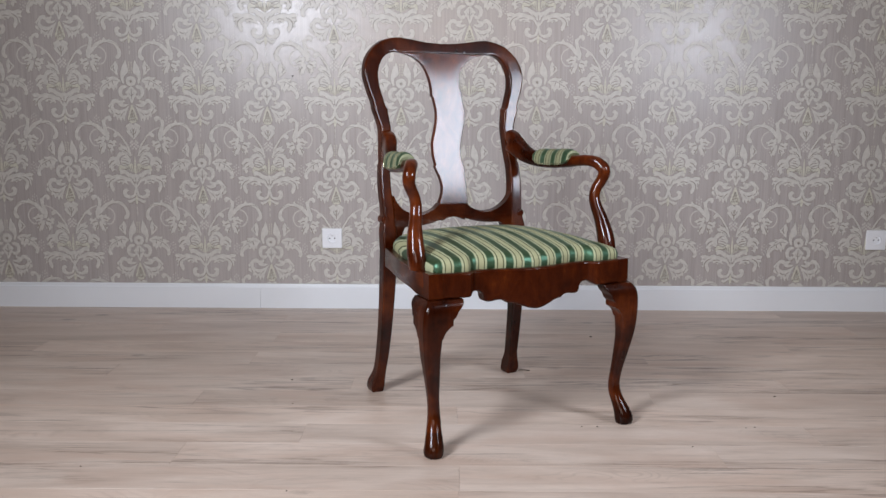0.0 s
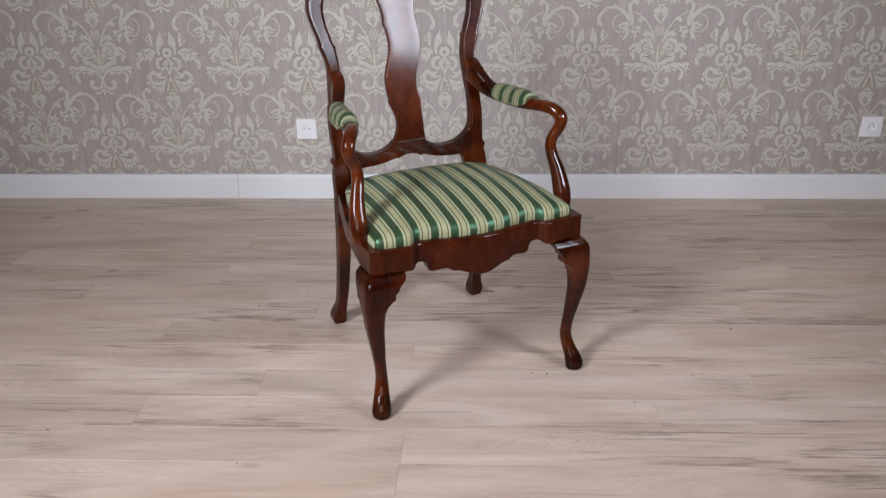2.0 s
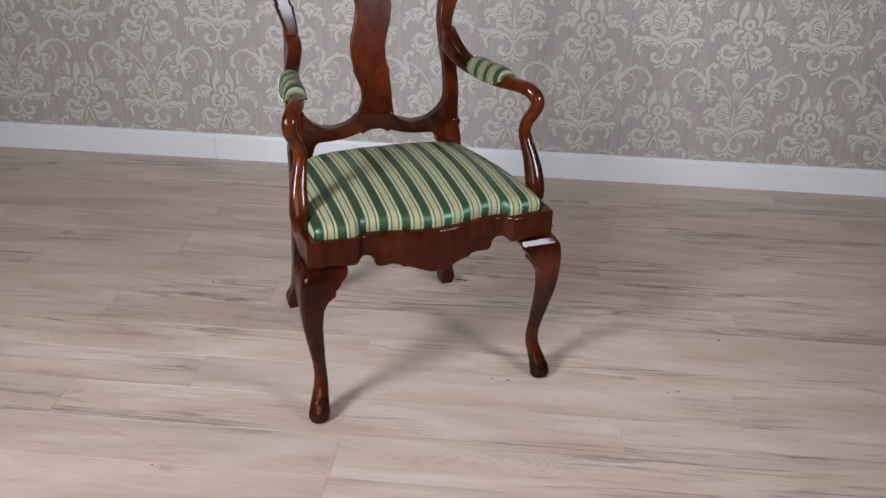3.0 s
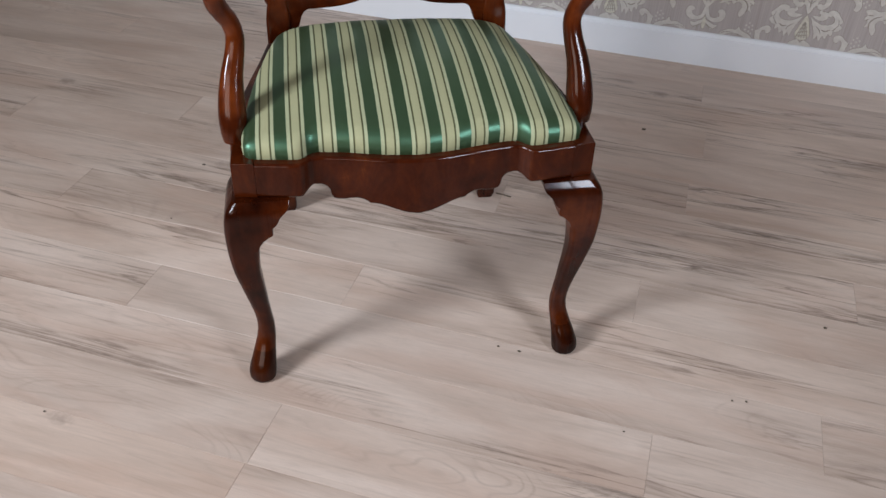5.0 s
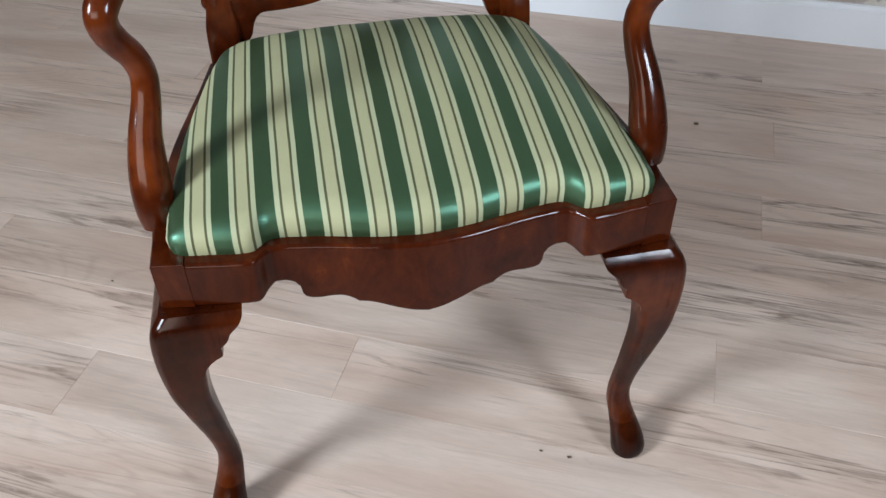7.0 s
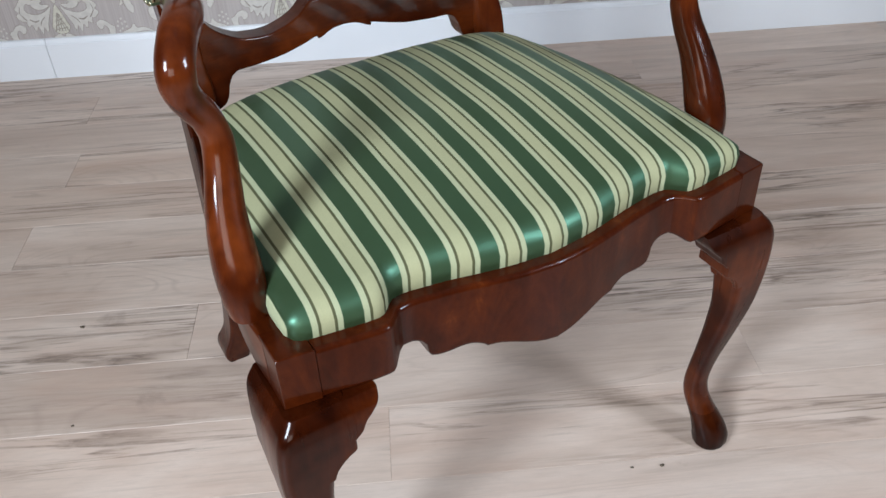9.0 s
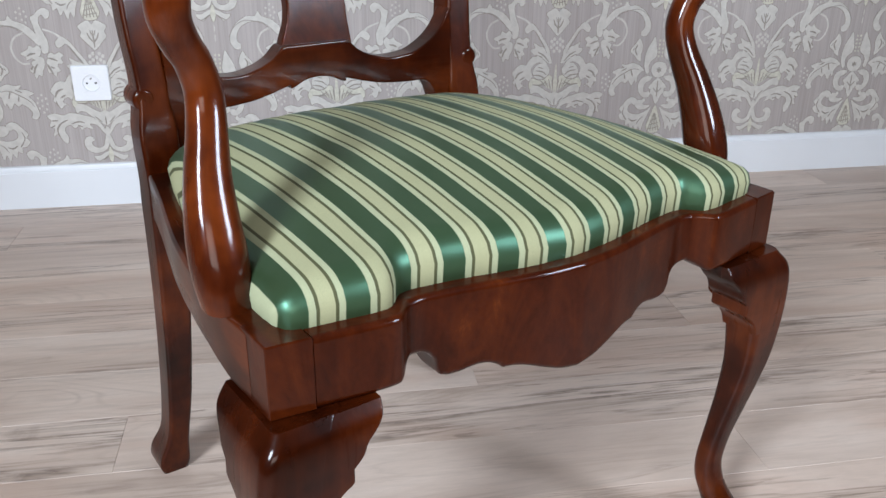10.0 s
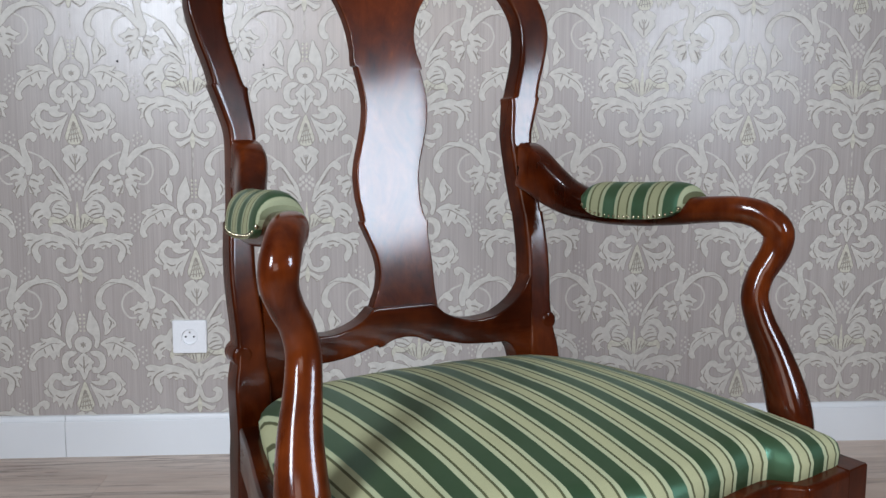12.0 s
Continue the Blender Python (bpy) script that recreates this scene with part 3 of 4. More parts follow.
# cabriole front legs: corner post, knee, ankle and pad foot
# height, place across, place in depth, half thickness
LEG = [(0.0, 0.2720, -0.0040, 0.0185), (0.004, 0.2730, -0.0048, 0.0218), (0.012, 0.2735, -0.0045, 0.0234), (0.024, 0.2720, -0.0030, 0.0230), (0.040, 0.2690, 0.0030, 0.0208), (0.058, 0.2650, 0.0125, 0.0180),
       (0.078, 0.2610, 0.0210, 0.0158), (0.100, 0.2600, 0.0250, 0.0142), (0.125, 0.2620, 0.0240, 0.0140), (0.150, 0.2650, 0.0215, 0.0150), (0.175, 0.2680, 0.0185, 0.0168), (0.205, 0.2720, 0.0150, 0.0187),
       (0.24, 0.2760, 0.0120, 0.0210), (0.275, 0.2765, 0.0115, 0.0240), (0.305, 0.2750, 0.0122, 0.0268), (0.330, 0.2727, 0.0130, 0.0283), (0.347, 0.2700, 0.0136, 0.0288), (0.357, 0.2667, 0.0152, 0.0288), (0.3625, 0.2637, 0.0170, 0.0286), (0.3675, 0.2601, 0.0198, 0.0283), (0.3728, 0.2563, 0.0230, 0.0279)]
LEG_LINE = spline(LEG, 4)


BRACKET = [(0.284, 0.252), (0.292, 0.2495), (0.300, 0.2445), (0.307, 0.2375), (0.3115, 0.231), (0.3130, 0.2275), (0.326, 0.2275), (0.330, 0.2235), (0.336, 0.2185), (0.3415, 0.2165), (0.346, 0.2140), (0.352, 0.2080), (0.359, 0.2020), (0.366, 0.1990), (0.3724, 0.1980)]


def front_leg(side):
    loops = []
    for z, c, cy, h in LEG_LINE:
        z = max(z, 0)
        r = h * (0.96 if z < 0.05 else 0.38 if z > 0.25 else 0.96 - 0.58 * (z - 0.05) / 0.20)
        # the shin is shallower than it is wide, its front stays where it is
        deep = h * (1 - 0.15 * min(max((z - 0.08) / 0.10, 0), 1))
        loops.append([(side * (c + a), cy - (h - deep) + b, z) for a, b in round_rect(h, deep, min(r, 0.96 * deep), 4)])
    ankle = next(k for k, q in enumerate(LEG_LINE) if q[0] > 0.056)
    bm = bmesh.new()
    rings(bm, loops[ankle:])
    leg = crease(part("front_leg", bm, WOOD_Z, chair), 50)
    # below the ankle the wood is darker and duller than the leg
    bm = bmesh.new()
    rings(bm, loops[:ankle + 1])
    crease(part("pad_foot", bm, WOOD_FOOT, leg, "rounded pad foot, darker than the leg"), 50)
    bm = bmesh.new()
    loops = []
    for z, d in ((0.3728, 0.002), (0.3745, 0), (0.4312, 0), (0.4327, 0.0012)):
        x0, x1 = 0.2455, HALF
        cx, w = (x0 + x1) / 2, (x1 - x0) / 2
        ring = []
        for a, b in round_rect(w - d, 0.0205 - d, 0.0008):
            x = cx + a
            ring.append((side * x, front_y(x) + 0.0205 + b, z))
        loops.append(ring)
    rings(bm, loops)
    crease(part("corner_post", bm, BURL_RAIL, leg), 40)
    # stepped brackets beside the knee, one under the front rail, one under the side rail; their faces run on from the leg's
    for turned in (False, True):
        loops = []
        for k in range(45):
            z = 0.284 + (0.3722 - 0.284) * k / 44
            x_in = curve_at(BRACKET, z)[0]
            c, cy, h = (float(np.interp(z, [q[0] for q in LEG_LINE], [q[m] for q in LEG_LINE])) for m in (1, 2, 3))
            y0, y1 = (HALF - c - h if turned else cy - h) + 0.0002, 0.030
            ring = []
            for a, b in round_rect((0.262 - x_in) / 2, (y1 - y0) / 2, 0.0022):
                x, y = (0.262 + x_in) / 2 + a, (y0 + y1) / 2 + b
                ring.append((side * (HALF - y), HALF - x, z) if turned else (side * x, y, z))
            loops.append(ring)
        bm = bmesh.new()
        rings(bm, loops)
        crease(part("knee_bracket", bm, WOOD_Z, leg), 50)
    return leg


front_leg(1)
front_leg(-1)

# bowed side rails and the back rail
SIDE_X = [(0.040, 0.2802), (0.085, 0.2820), (0.128, 0.2800), (0.175, 0.2745), (0.231, 0.2660), (0.297, 0.2520), (0.353, 0.2395), (0.415, 0.2275)]
SIDE_LOW = [(0.040, 0.373), (0.070, 0.374), (0.100, 0.3785), (0.137, 0.383), (0.415, 0.3800)]


def side_rail(side):
    loops = []
    for k in range(45):
        y = 0.0405 + (0.4155 - 0.0405) * k / 44
        x, lo = curve_at(SIDE_X, y)[0], curve_at(SIDE_LOW, y)[0]
        loops.append([(side * (x - 0.017 + b), y, (SEAT_Z + lo) / 2 + a) for a, b in round_rect((SEAT_Z - lo) / 2, 0.017, 0.0035)])
    bm = bmesh.new()
    rings(bm, loops)
    return crease(part("side_rail", bm, WOOD_Y, chair), 50)


side_rail(1)
side_rail(-1)
bm = bmesh.new()
rings(bm, [[(x, 0.4335 + b, 0.4065 + a) for a, b in round_rect(0.0305, 0.012, 0.003)] for x in (-0.184, 0.184)])
crease(part("back_rail", bm, WOOD_X, chair), 40)

# arms: root on the upright, level fore-arm, rolled front, waisted post down to the side rail: x, y, z, half width, half height
ARM = [(0.1960, 0.474, 0.7160, 0.0175, 0.0310), (0.1970, 0.457, 0.7080, 0.0175, 0.0305), (0.2060, 0.430, 0.6885, 0.0172, 0.0275), (0.2175, 0.400, 0.6730, 0.0170, 0.0230), (0.2300, 0.355, 0.6640, 0.0175, 0.0195),
       (0.2370, 0.300, 0.6630, 0.0180, 0.0178), (0.2425, 0.240, 0.6670, 0.0172, 0.0160), (0.2490, 0.195, 0.6720, 0.0160, 0.0150), (0.2585, 0.165, 0.6735, 0.0158, 0.0148), (0.2700, 0.144, 0.6685, 0.0156, 0.0152),
       (0.2800, 0.1280, 0.6530, 0.0156, 0.0156), (0.2805, 0.1285, 0.6350, 0.0148, 0.0149), (0.2735, 0.1325, 0.6180, 0.0139, 0.0140), (0.2645, 0.1360, 0.6020, 0.0135, 0.0136), (0.2590, 0.1366, 0.5800, 0.0138, 0.0138),
       (0.2620, 0.1300, 0.5540, 0.0148, 0.0148), (0.2690, 0.1185, 0.5240, 0.0170, 0.0170), (0.2730, 0.1080, 0.4950, 0.0196, 0.0198), (0.2745, 0.0990, 0.4680, 0.0212, 0.0216), (0.2750, 0.0925, 0.4470, 0.0200, 0.0206),
       (0.2745, 0.090, 0.4315, 0.0180, 0.0190)]


def arm(side):
    path = spline(ARM, 5)
    # one fore-arm is a little longer than the other
    for p in path:
        reach = min(max((0.33 - p[1]) / 0.13, 0), 1)
        p[1] -= (0.004 if side < 0 else -0.002) * reach
    loops = []
    for k, p in enumerate(path):
        c = Vector(p[:3])
        a, b = path[max(k - 1, 0)], path[min(k + 1, len(path) - 1)]
        way = (Vector(b[:3]) - Vector(a[:3])).normalized()
        if k == 0:
            way = Vector((0, -1, 0))
        if k == len(path) - 1:
            way = Vector((0, 0, -1))
        lat = Vector((1, 0, 0)) - way * way.x
        lat.normalize()
        up = way.cross(lat)
        w, h = p[3], p[4]
        ring = []
        for j in range(20):
            ang = 2 * math.pi * j / 20
            ca, sa = math.cos(ang), math.sin(ang)
            sq = min(0.84, 0.34 + 0.030 * k)
            q = c + lat * (w * math.copysign(abs(ca) ** sq, ca)) + up * (h * math.copysign(abs(sa) ** sq, sa))
            ring.append((side * q.x, q.y, q.z))
        loops.append(ring)
    bm = bmesh.new()
    rings(bm, loops)
    ob = crease(part("arm", bm, WOOD_ARM_LIT, chair), 60)
    # padded rest
    y0, y1 = 0.372, 0.216
    table = sorted([(p[1], p[0], p[2]) for p in path if p[2] > 0.655 and p[1] > 0.17])
    bm = bmesh.new()
    loops = []
    N = 30
    for k in range(N + 1):
        s = k / N
        y = y0 + (y1 - y0) * s
        x, z = curve_at(table, y)
        swell = max(0.0, 1 - abs(2 * s - 1) ** 4.6) ** 0.5
        swell = 0.16 + 0.84 * swell
        w, top, low = 0.0185 + 0.0075 * swell, 0.0175 + 0.0185 * swell, 0.012 - 0.020 * swell
        ring = []
        for j in range(19):
            ang = math.pi * j / 18
            ring.append((side * (x + w * math.cos(ang)), y, z + low + (top - low) * math.sin(ang) ** 0.75))
        for j in range(1, 6):
            ring.append((side * (x - w + 2 * w * j / 6), y, z + low))
        loops.append(ring)
    rings(bm, loops)
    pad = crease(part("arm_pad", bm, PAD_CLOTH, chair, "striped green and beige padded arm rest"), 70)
    # brass nails along both lower edges
    bm = bmesh.new()
    bmesh.ops.create_uvsphere(bm, u_segments=8, v_segments=5, radius=0.0022)
    nail_me = bpy.data.meshes.new("nail")
    bm.to_mesh(nail_me)
    bm.free()
    nail_me.materials.append(BRASS)
    nail_me.shade_smooth()
    for edge in (-1, 1):
        for k in range(20):
            s = (k + 0.5) / 20
            y = y0 + (y1 - y0) * s
            x, z = curve_at(table, y)
            swell = 0.16 + 0.84 * max(0.0, 1 - abs(2 * s - 1) ** 4.6) ** 0.5
            nail = new("nail", nail_me)
            nail.parent = pad
            nail.location = (side * (x + edge * (0.0178 + 0.0075 * swell)), y, z + 0.0132 - 0.0185 * swell)
    return ob


arm(1)
arm(-1)

# drop-in seat
SEAT_W = [(-0.020, 0.2605), (0.000, 0.261), (0.065, 0.263), (0.128, 0.260), (0.175, 0.255), (0.231, 0.2475), (0.297, 0.235), (0.353, 0.2235), (0.400, 0.2115), (0.418, 0.2075)]


def seat_cushion():
    NX, NY = 96, 72
    bm = bmesh.new()
    grid = []
    for j in range(NY + 1):
        row = []
        t = j / NY
        t = t + 0.045 * math.sin(2 * math.pi * t) * -1
        for i in range(NX + 1):
            s = 2 * i / NX - 1
            s = s + 0.05 * math.sin(math.pi * s)
            y = t * 0.41
            for _ in range(3):
                w = curve_at(SEAT_W, y)[0]
                x = s * w
                turn = max(0.0, abs(x) - (w - 0.014))
                yf, yb = front_y(x) + 0.0145 + 0.014 - math.sqrt(max(0.0, 0.014 ** 2 - turn ** 2)), 0.4135 - 0.020 * max(0, (abs(x) - 0.165) / 0.05) ** 2
                y = yf + (yb - yf) * t
            dx, df, db = w - abs(x), y - yf, yb - y
            d = 1 / (1 / max(dx, 1e-5) ** 4 + 1 / max(df, 1e-5) ** 4 + 1 / max(db, 1e-5) ** 4) ** 0.25
            edge = 1 - max(0, 1 - d / 0.026) ** 2
            lip = 0.0165 * math.sqrt(max(edge, 0))
            xn, yn = x / w, (y - 0.225) / 0.225
            dome = 0.0340 * max(0, 1 - abs(xn) ** 3.2) ** 0.85 * max(0, 1 - abs(yn) ** (1.9 if yn < 0 else 3.4))
            z = 0.4430 + lip + dome + 0.0007 * noise.noise(Vector((x * 30, y * 12, 0))) + 0.0009 * math.exp(-d / 0.03) * noise.noise(Vector((x * 75, y * 75, 3)))
            row.append(bm.verts.new((x, y, z)))
        grid.append(row)
    for j in range(NY):
        for i in range(NX):
            bm.faces.new((grid[j][i], grid[j][i + 1], grid[j + 1][i + 1], grid[j + 1][i]))
    # underside
    rim = [grid[0][i] for i in range(NX + 1)] + [grid[j][NX] for j in range(1, NY + 1)] + [grid[NY][i] for i in range(NX - 1, -1, -1)] + [grid[j][0] for j in range(NY - 1, 0, -1)]
    low = [bm.verts.new((v.co.x * 0.99, 0.206 + (v.co.y - 0.206) * 0.99, 0.415)) for v in rim]
    for a in range(len(rim)):
        b = (a + 1) % len(rim)
        bm.faces.new((rim[a], low[a], low[b], rim[b]))
    bm.faces.new(low)
    return part("seat_cushion", bm, SEAT_CLOTH, chair, "green and beige striped satin seat")


seat_cushion()
# near-black board that fills the gap round the seat, below the cushion
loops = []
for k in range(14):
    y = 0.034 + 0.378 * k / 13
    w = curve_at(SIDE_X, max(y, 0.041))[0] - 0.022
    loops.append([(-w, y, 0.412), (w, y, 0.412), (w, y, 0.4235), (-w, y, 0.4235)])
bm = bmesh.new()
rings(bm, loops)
part("seat_board", bm, GAP_DARK, chair, "near-black board filling the gap under the cushion", smooth=False)



# ---- loose bits on the floor ----
def floor_crumb(x, y, pts, r, label, name="crumb"):
    """A short bent straw or crumb lying on the boards."""
    bm = bmesh.new()
    path = spline([Vector(p) for p in pts], 4) if len(pts) > 1 else None
    if path is None:
        bmesh.ops.create_icosphere(bm, subdivisions=1, radius=r)
        for v in bm.verts:
            v.co.z = (v.co.z + r) * 0.6
            v.co.x *= 1.5
    else:
        rings(bm, [[(p[0], p[1] + r * math.cos(a), max(0, p[2] + r + r * math.sin(a))) for a in (0, 1.26, 2.51, 3.77, 5.03)] for p in path])
    ob = tagged(part(name, bm, CRUMB), label, "debris")
    ob.location = (x, y, 0.0003)
    return ob


floor_crumb(0.285, 2.612, [(0, 0, 0), (0.018, -0.004, 0.002), (0.036, -0.004, 0.0)], 0.0016, "thin dark straw lying on the boards by the chair", "straw")
for x, y, r in ((0.578, 3.018, 0.004), (-0.403, 2.501, 0.0028), (-0.77, 1.86, 0.002), (-0.28, 1.74, 0.0018), (0.449, 2.129, 0.0024), (0.409, 2.130, 0.0018), (0.831, 2.128, 0.0017), (0.855, 2.133, 0.0019), (0.997, 2.376, 0.0026),
                (0.658, 2.000, 0.0016), (-0.364, 2.288, 0.0018)):
    floor_crumb(x, y, [(0, 0, 0)], r, "small dark crumb lying on the floor boards")

# small dark nails in the wallpaper
for x, z, r in ((-0.550, 0.932, 0.0026), (-0.220, 0.928, 0.0020)):
    bm = bmesh.new()
    bmesh.ops.create_uvsphere(bm, u_segments=10, v_segments=6, radius=r)
    for v in bm.verts:
        v.co.y *= 0.6
    wall_nail = tagged(part("wall_nail", bm, DARK), "small dark nail head in the damask wallpaper", "nail", "nails in the wallpaper")
    wall_nail.location = (x, WALL_Y - 0.001, z)

# the joint between two lengths of wallpaper
bm = bmesh.new()
box(bm, -0.0005, 0.0005, -0.0008, 0.001, 0.0, ROOM_H - 0.1)
seam = part("wallpaper_joint", bm, VEIN_AND_SHADE, wall_north, smooth=False)
seam.location = (-0.389, WALL_Y, 0.1)

# ---- raised damask print on the wallpaper; one motif, drawn in units of UNIT metres about the flower's heart ----
UNIT = 0.001364
motif_bm = bmesh.new()
layer = [0]


def strip(points, widths, gold=False, both=True, over=0.0, slot=None):
    """A ribbon with a raised spine along points; both: mirrored to the other side as well."""
    P = [np.array(p, float) for p in points]
    layer[0] += 1
    lift = 0.00012 + 0.000012 * layer[0] * (0 if over else 1) + over
    for sx in ((1, -1) if both else (1,)):
        rows = []
        for k, p in enumerate(P):
            d = P[min(k + 1, len(P) - 1)] - P[max(k - 1, 0)]
            d = d / (np.hypot(*d) + 1e-9)
            nrm = np.array((-d[1], d[0]))
            w = widths[k] if over else tuple(0.88 * q for q in widths[k]) if isinstance(widths[k], tuple) else 0.88 * widths[k]
            wl, wr = w if isinstance(w, tuple) else (w, w)
            row = []
            for off, h in ((wl, -0.0001), (wl * 0.78, 0.00026), (0, 0.00032), (-wr * 0.78, 0.00026), (-wr, -0.0001)):
                q = p + nrm * off
                row.append(motif_bm.verts.new((sx * q[0] * UNIT, -(lift + h), q[1] * UNIT)))
            rows.append(row)
        for a, b in zip(rows, rows[1:]):
            for i in range(4):
                f = motif_bm.faces.new((a[i], a[i + 1], b[i + 1], b[i]))
                f.material_index = slot if slot is not None else 1 if gold else 0


def leaf(p0, p1, width, bend=0.0, lobes=0, gold=False, both=True, fat=0.5):
    """A leaf from p0 to p1; bend pushes its middle to the left of its way, lobes notch its edges."""
    p0, p1 = np.array(p0, float), np.array(p1, float)
    d = p1 - p0
    nrm = np.array((-d[1], d[0])) / np.hypot(*d)
    n = 12 if not lobes else 7 * lobes
    pts, ws = [], []
    for k in range(n + 1):
        t = k / n
        pts.append(p0 + d * t + nrm * bend * 4 * t * (1 - t))
        peak = t ** (fat * 1.4) * (1 - t) ** 0.75
        peak /= 0.62
        w = width / 2 * min(peak, 1.05)
        if lobes:
            saw = (t * lobes) % 1.0
            w *= 0.45 + 0.55 * math.sin(math.pi * min(1, saw * 0.80 + 0.14)) ** 0.8
        ws.append(w)
    strip(pts, ws, gold, both)


def ribbon(points, w0, w1, w2, gold=False, ball=0.0):
    """A scrolling ribbon; widths at its start, middle and end, and a ball at its end."""
    pts = spline(points, 6)
    n = len(pts) - 1
    ws = [float(np.interp(k / n, (0, 0.5, 1), (w0, w1, w2))) / 2 for k in range(n + 1)]
    strip(pts, ws, gold)
    if ball:
        dot(*points[-1], ball, gold)


def vein(points, w, both=False):
    """A dark line drawn over the print."""
    pts = spline(points, 4) if len(points) > 2 else [np.array(points[0], float) * (1 - k / 4) + np.array(points[1], float) * k / 4 for k in range(5)]
    n = len(pts) - 1
    strip(pts, [w / 2 * (0.35 + 0.65 * math.sin(math.pi * (0.1 + 0.8 * k / n))) for k in range(n + 1)], both=both, over=0.0012, slot=2)


def dot(u, v, r, gold=False, both=True):
    strip([(u, v - r), (u, v - 0.7 * r), (u, v), (u, v + 0.7 * r), (u, v + r)], [0.05, 0.7 * r, r, 0.7 * r, 0.05], gold, both and abs(u) > 0.01)


def grapes(u, v, r=2.5):
    for du, dv in ((0, 11), (-6, 6), (6, 5), (0, 2), (-8, -2), (7, -4), (-1, -7), (-6, -11), (5, -13), (0, -18)):
        dot(u + du, v + dv, r)


def fill(points, heights, gold, slot):
    """One flat patch with a soft rim; heights: of the rim and of the face."""
    n = len(points)
    rim, face = [], []
    for k, p in enumerate(points):
        d = points[(k + 1) % n] - points[k - 1]
        out = np.array((d[1], -d[0])) / (np.hypot(*d) + 1e-9)
        rim.append(motif_bm.verts.new(((p[0] + 0.45 * out[0]) * UNIT, -heights[0], (p[1] + 0.45 * out[1]) * UNIT)))
        face.append(motif_bm.verts.new((p[0] * UNIT, -heights[1], p[1] * UNIT)))
    made = [motif_bm.faces.new((rim[k], rim[(k + 1) % n], face[(k + 1) % n], face[k])) for k in range(n)]
    made += [motif_bm.faces.new([face[i] for i in tri]) for tri in geometry.tessellate_polygon([[Vector((p[0], p[1], 0)) for p in points]])]
    for f in made:
        f.material_index = slot if slot is not None else 1 if gold else 0


def shape(outline, gold=False, both=True, soft=3, edge=1.3):
    """A printed shape from its outline, counterclockwise or not, with the embossing's shadow painted as a dark edge
    round it; both: and its mirror image, else the outline is half of it.
    """
    pts = [np.array((0.95 * u, 0.985 * v)) for u, v in outline]
    if not both:
        pts = pts + [np.array((-p[0], p[1])) for p in pts[::-1] if abs(p[0]) > 0.3]
    n = len(pts)
    loop = []
    for i in range(n):
        p, q, r, t = pts[i - 1], pts[i], pts[(i + 1) % n], pts[(i + 2) % n]
        for k in range(soft):
            w = k / soft
            loop.append(q + 0.42 * (r - p) * w * (1 - w) ** 2 - 0.42 * (t - q) * w * w * (1 - w) + (r - q) * (3 * w * w - 2 * w ** 3))
    if sum(loop[k - 1][0] * loop[k][1] - loop[k][0] * loop[k - 1][1] for k in range(len(loop))) < 0:
        loop.reverse()
    layer[0] += 1
    lift = 0.00012 + 0.000012 * layer[0]
    for sx in (1, -1) if both else (1,):
        side = [np.array((sx * p[0], p[1])) for p in loop]
        if sx < 0:
            side.reverse()
        m = len(side)
        grown = []
        for k in range(m):
            d = side[(k + 1) % m] - side[k - 1]
            grown.append(side[k] + edge * np.array((d[1], -d[0])) / (np.hypot(*d) + 1e-9))
        low = [motif_bm.verts.new((p[0] * UNIT, -(lift - 0.00009), p[1] * UNIT)) for p in grown]
        top = [motif_bm.verts.new((p[0] * UNIT, -(lift - 0.00001), p[1] * UNIT)) for p in side]
        for k in range(m):
            motif_bm.faces.new((low[k], low[(k + 1) % m], top[(k + 1) % m], top[k])).material_index = 2
        fill(side, (lift, lift + 0.0003), gold, None)


# vine behind: stems, arch, upright scroll, tendril, leaves
ribbon([(46, -151), (58, -139), (76, -131)], 5, 4, 3)
ribbon([(106, -136), (121, -144), (128, -159), (125, -174), (115, -185), (104, -185)], 4, 3.6, 3.4)
shape([(86, -153), (96, -136), (109, -125), (125, -119), (131, -111), (136, -119), (151, -119), (169, -130), (179, -146), (181, -161), (174, -172), (165, -172), (164, -165), (170, -159), (170, -149), (163, -136), (149, -128), (132, -126),
       (117, -132), (102, -146), (90, -159)])
vein([(106, -138), (120, -128), (146, -123), (164, -133), (174, -150)], 1.1, True)
shape([(77, -170), (75, -153), (80, -140), (85, -123), (83, -113), (77, -110), (73, -116), (67, -114), (65, -105), (73, -100), (82, -103), (90, -111), (96, -114), (94, -125), (91, -142), (87, -153), (86, -171)])
shape([(88, -166), (93, -159), (99, -163), (106, -159), (109, -165), (122, -172), (114, -176), (113, -182), (105, -179), (99, -182), (92, -176)])
shape([(86, -181), (92, -178), (99, -183), (106, -186), (105, -193), (111, -200), (106, -204), (103, -213), (98, -207), (93, -209), (91, -201), (87, -193)])
shape([(81, -183), (75, -180), (70, -185), (64, -187), (66, -194), (62, -201), (68, -203), (70, -210), (76, -204), (81, -203), (82, -193)])
shape([(79, -177), (73, -171), (67, -175), (60, -171), (54, -176), (59, -181), (56, -188), (63, -189), (69, -184), (76, -183)])
for u, v, w, z in ((93, -169, 106, -173), (92, -186, 100, -202), (77, -187, 70, -203), (74, -177, 61, -182)):
    vein([(u, v), ((u + w) / 2 + 1, (v + z) / 2 + 1), (w, z)], 3.2, True)
vein([(99, -189), (103, -195)], 2.6, True)
vein([(73, -191), (67, -194)], 2.6, True)
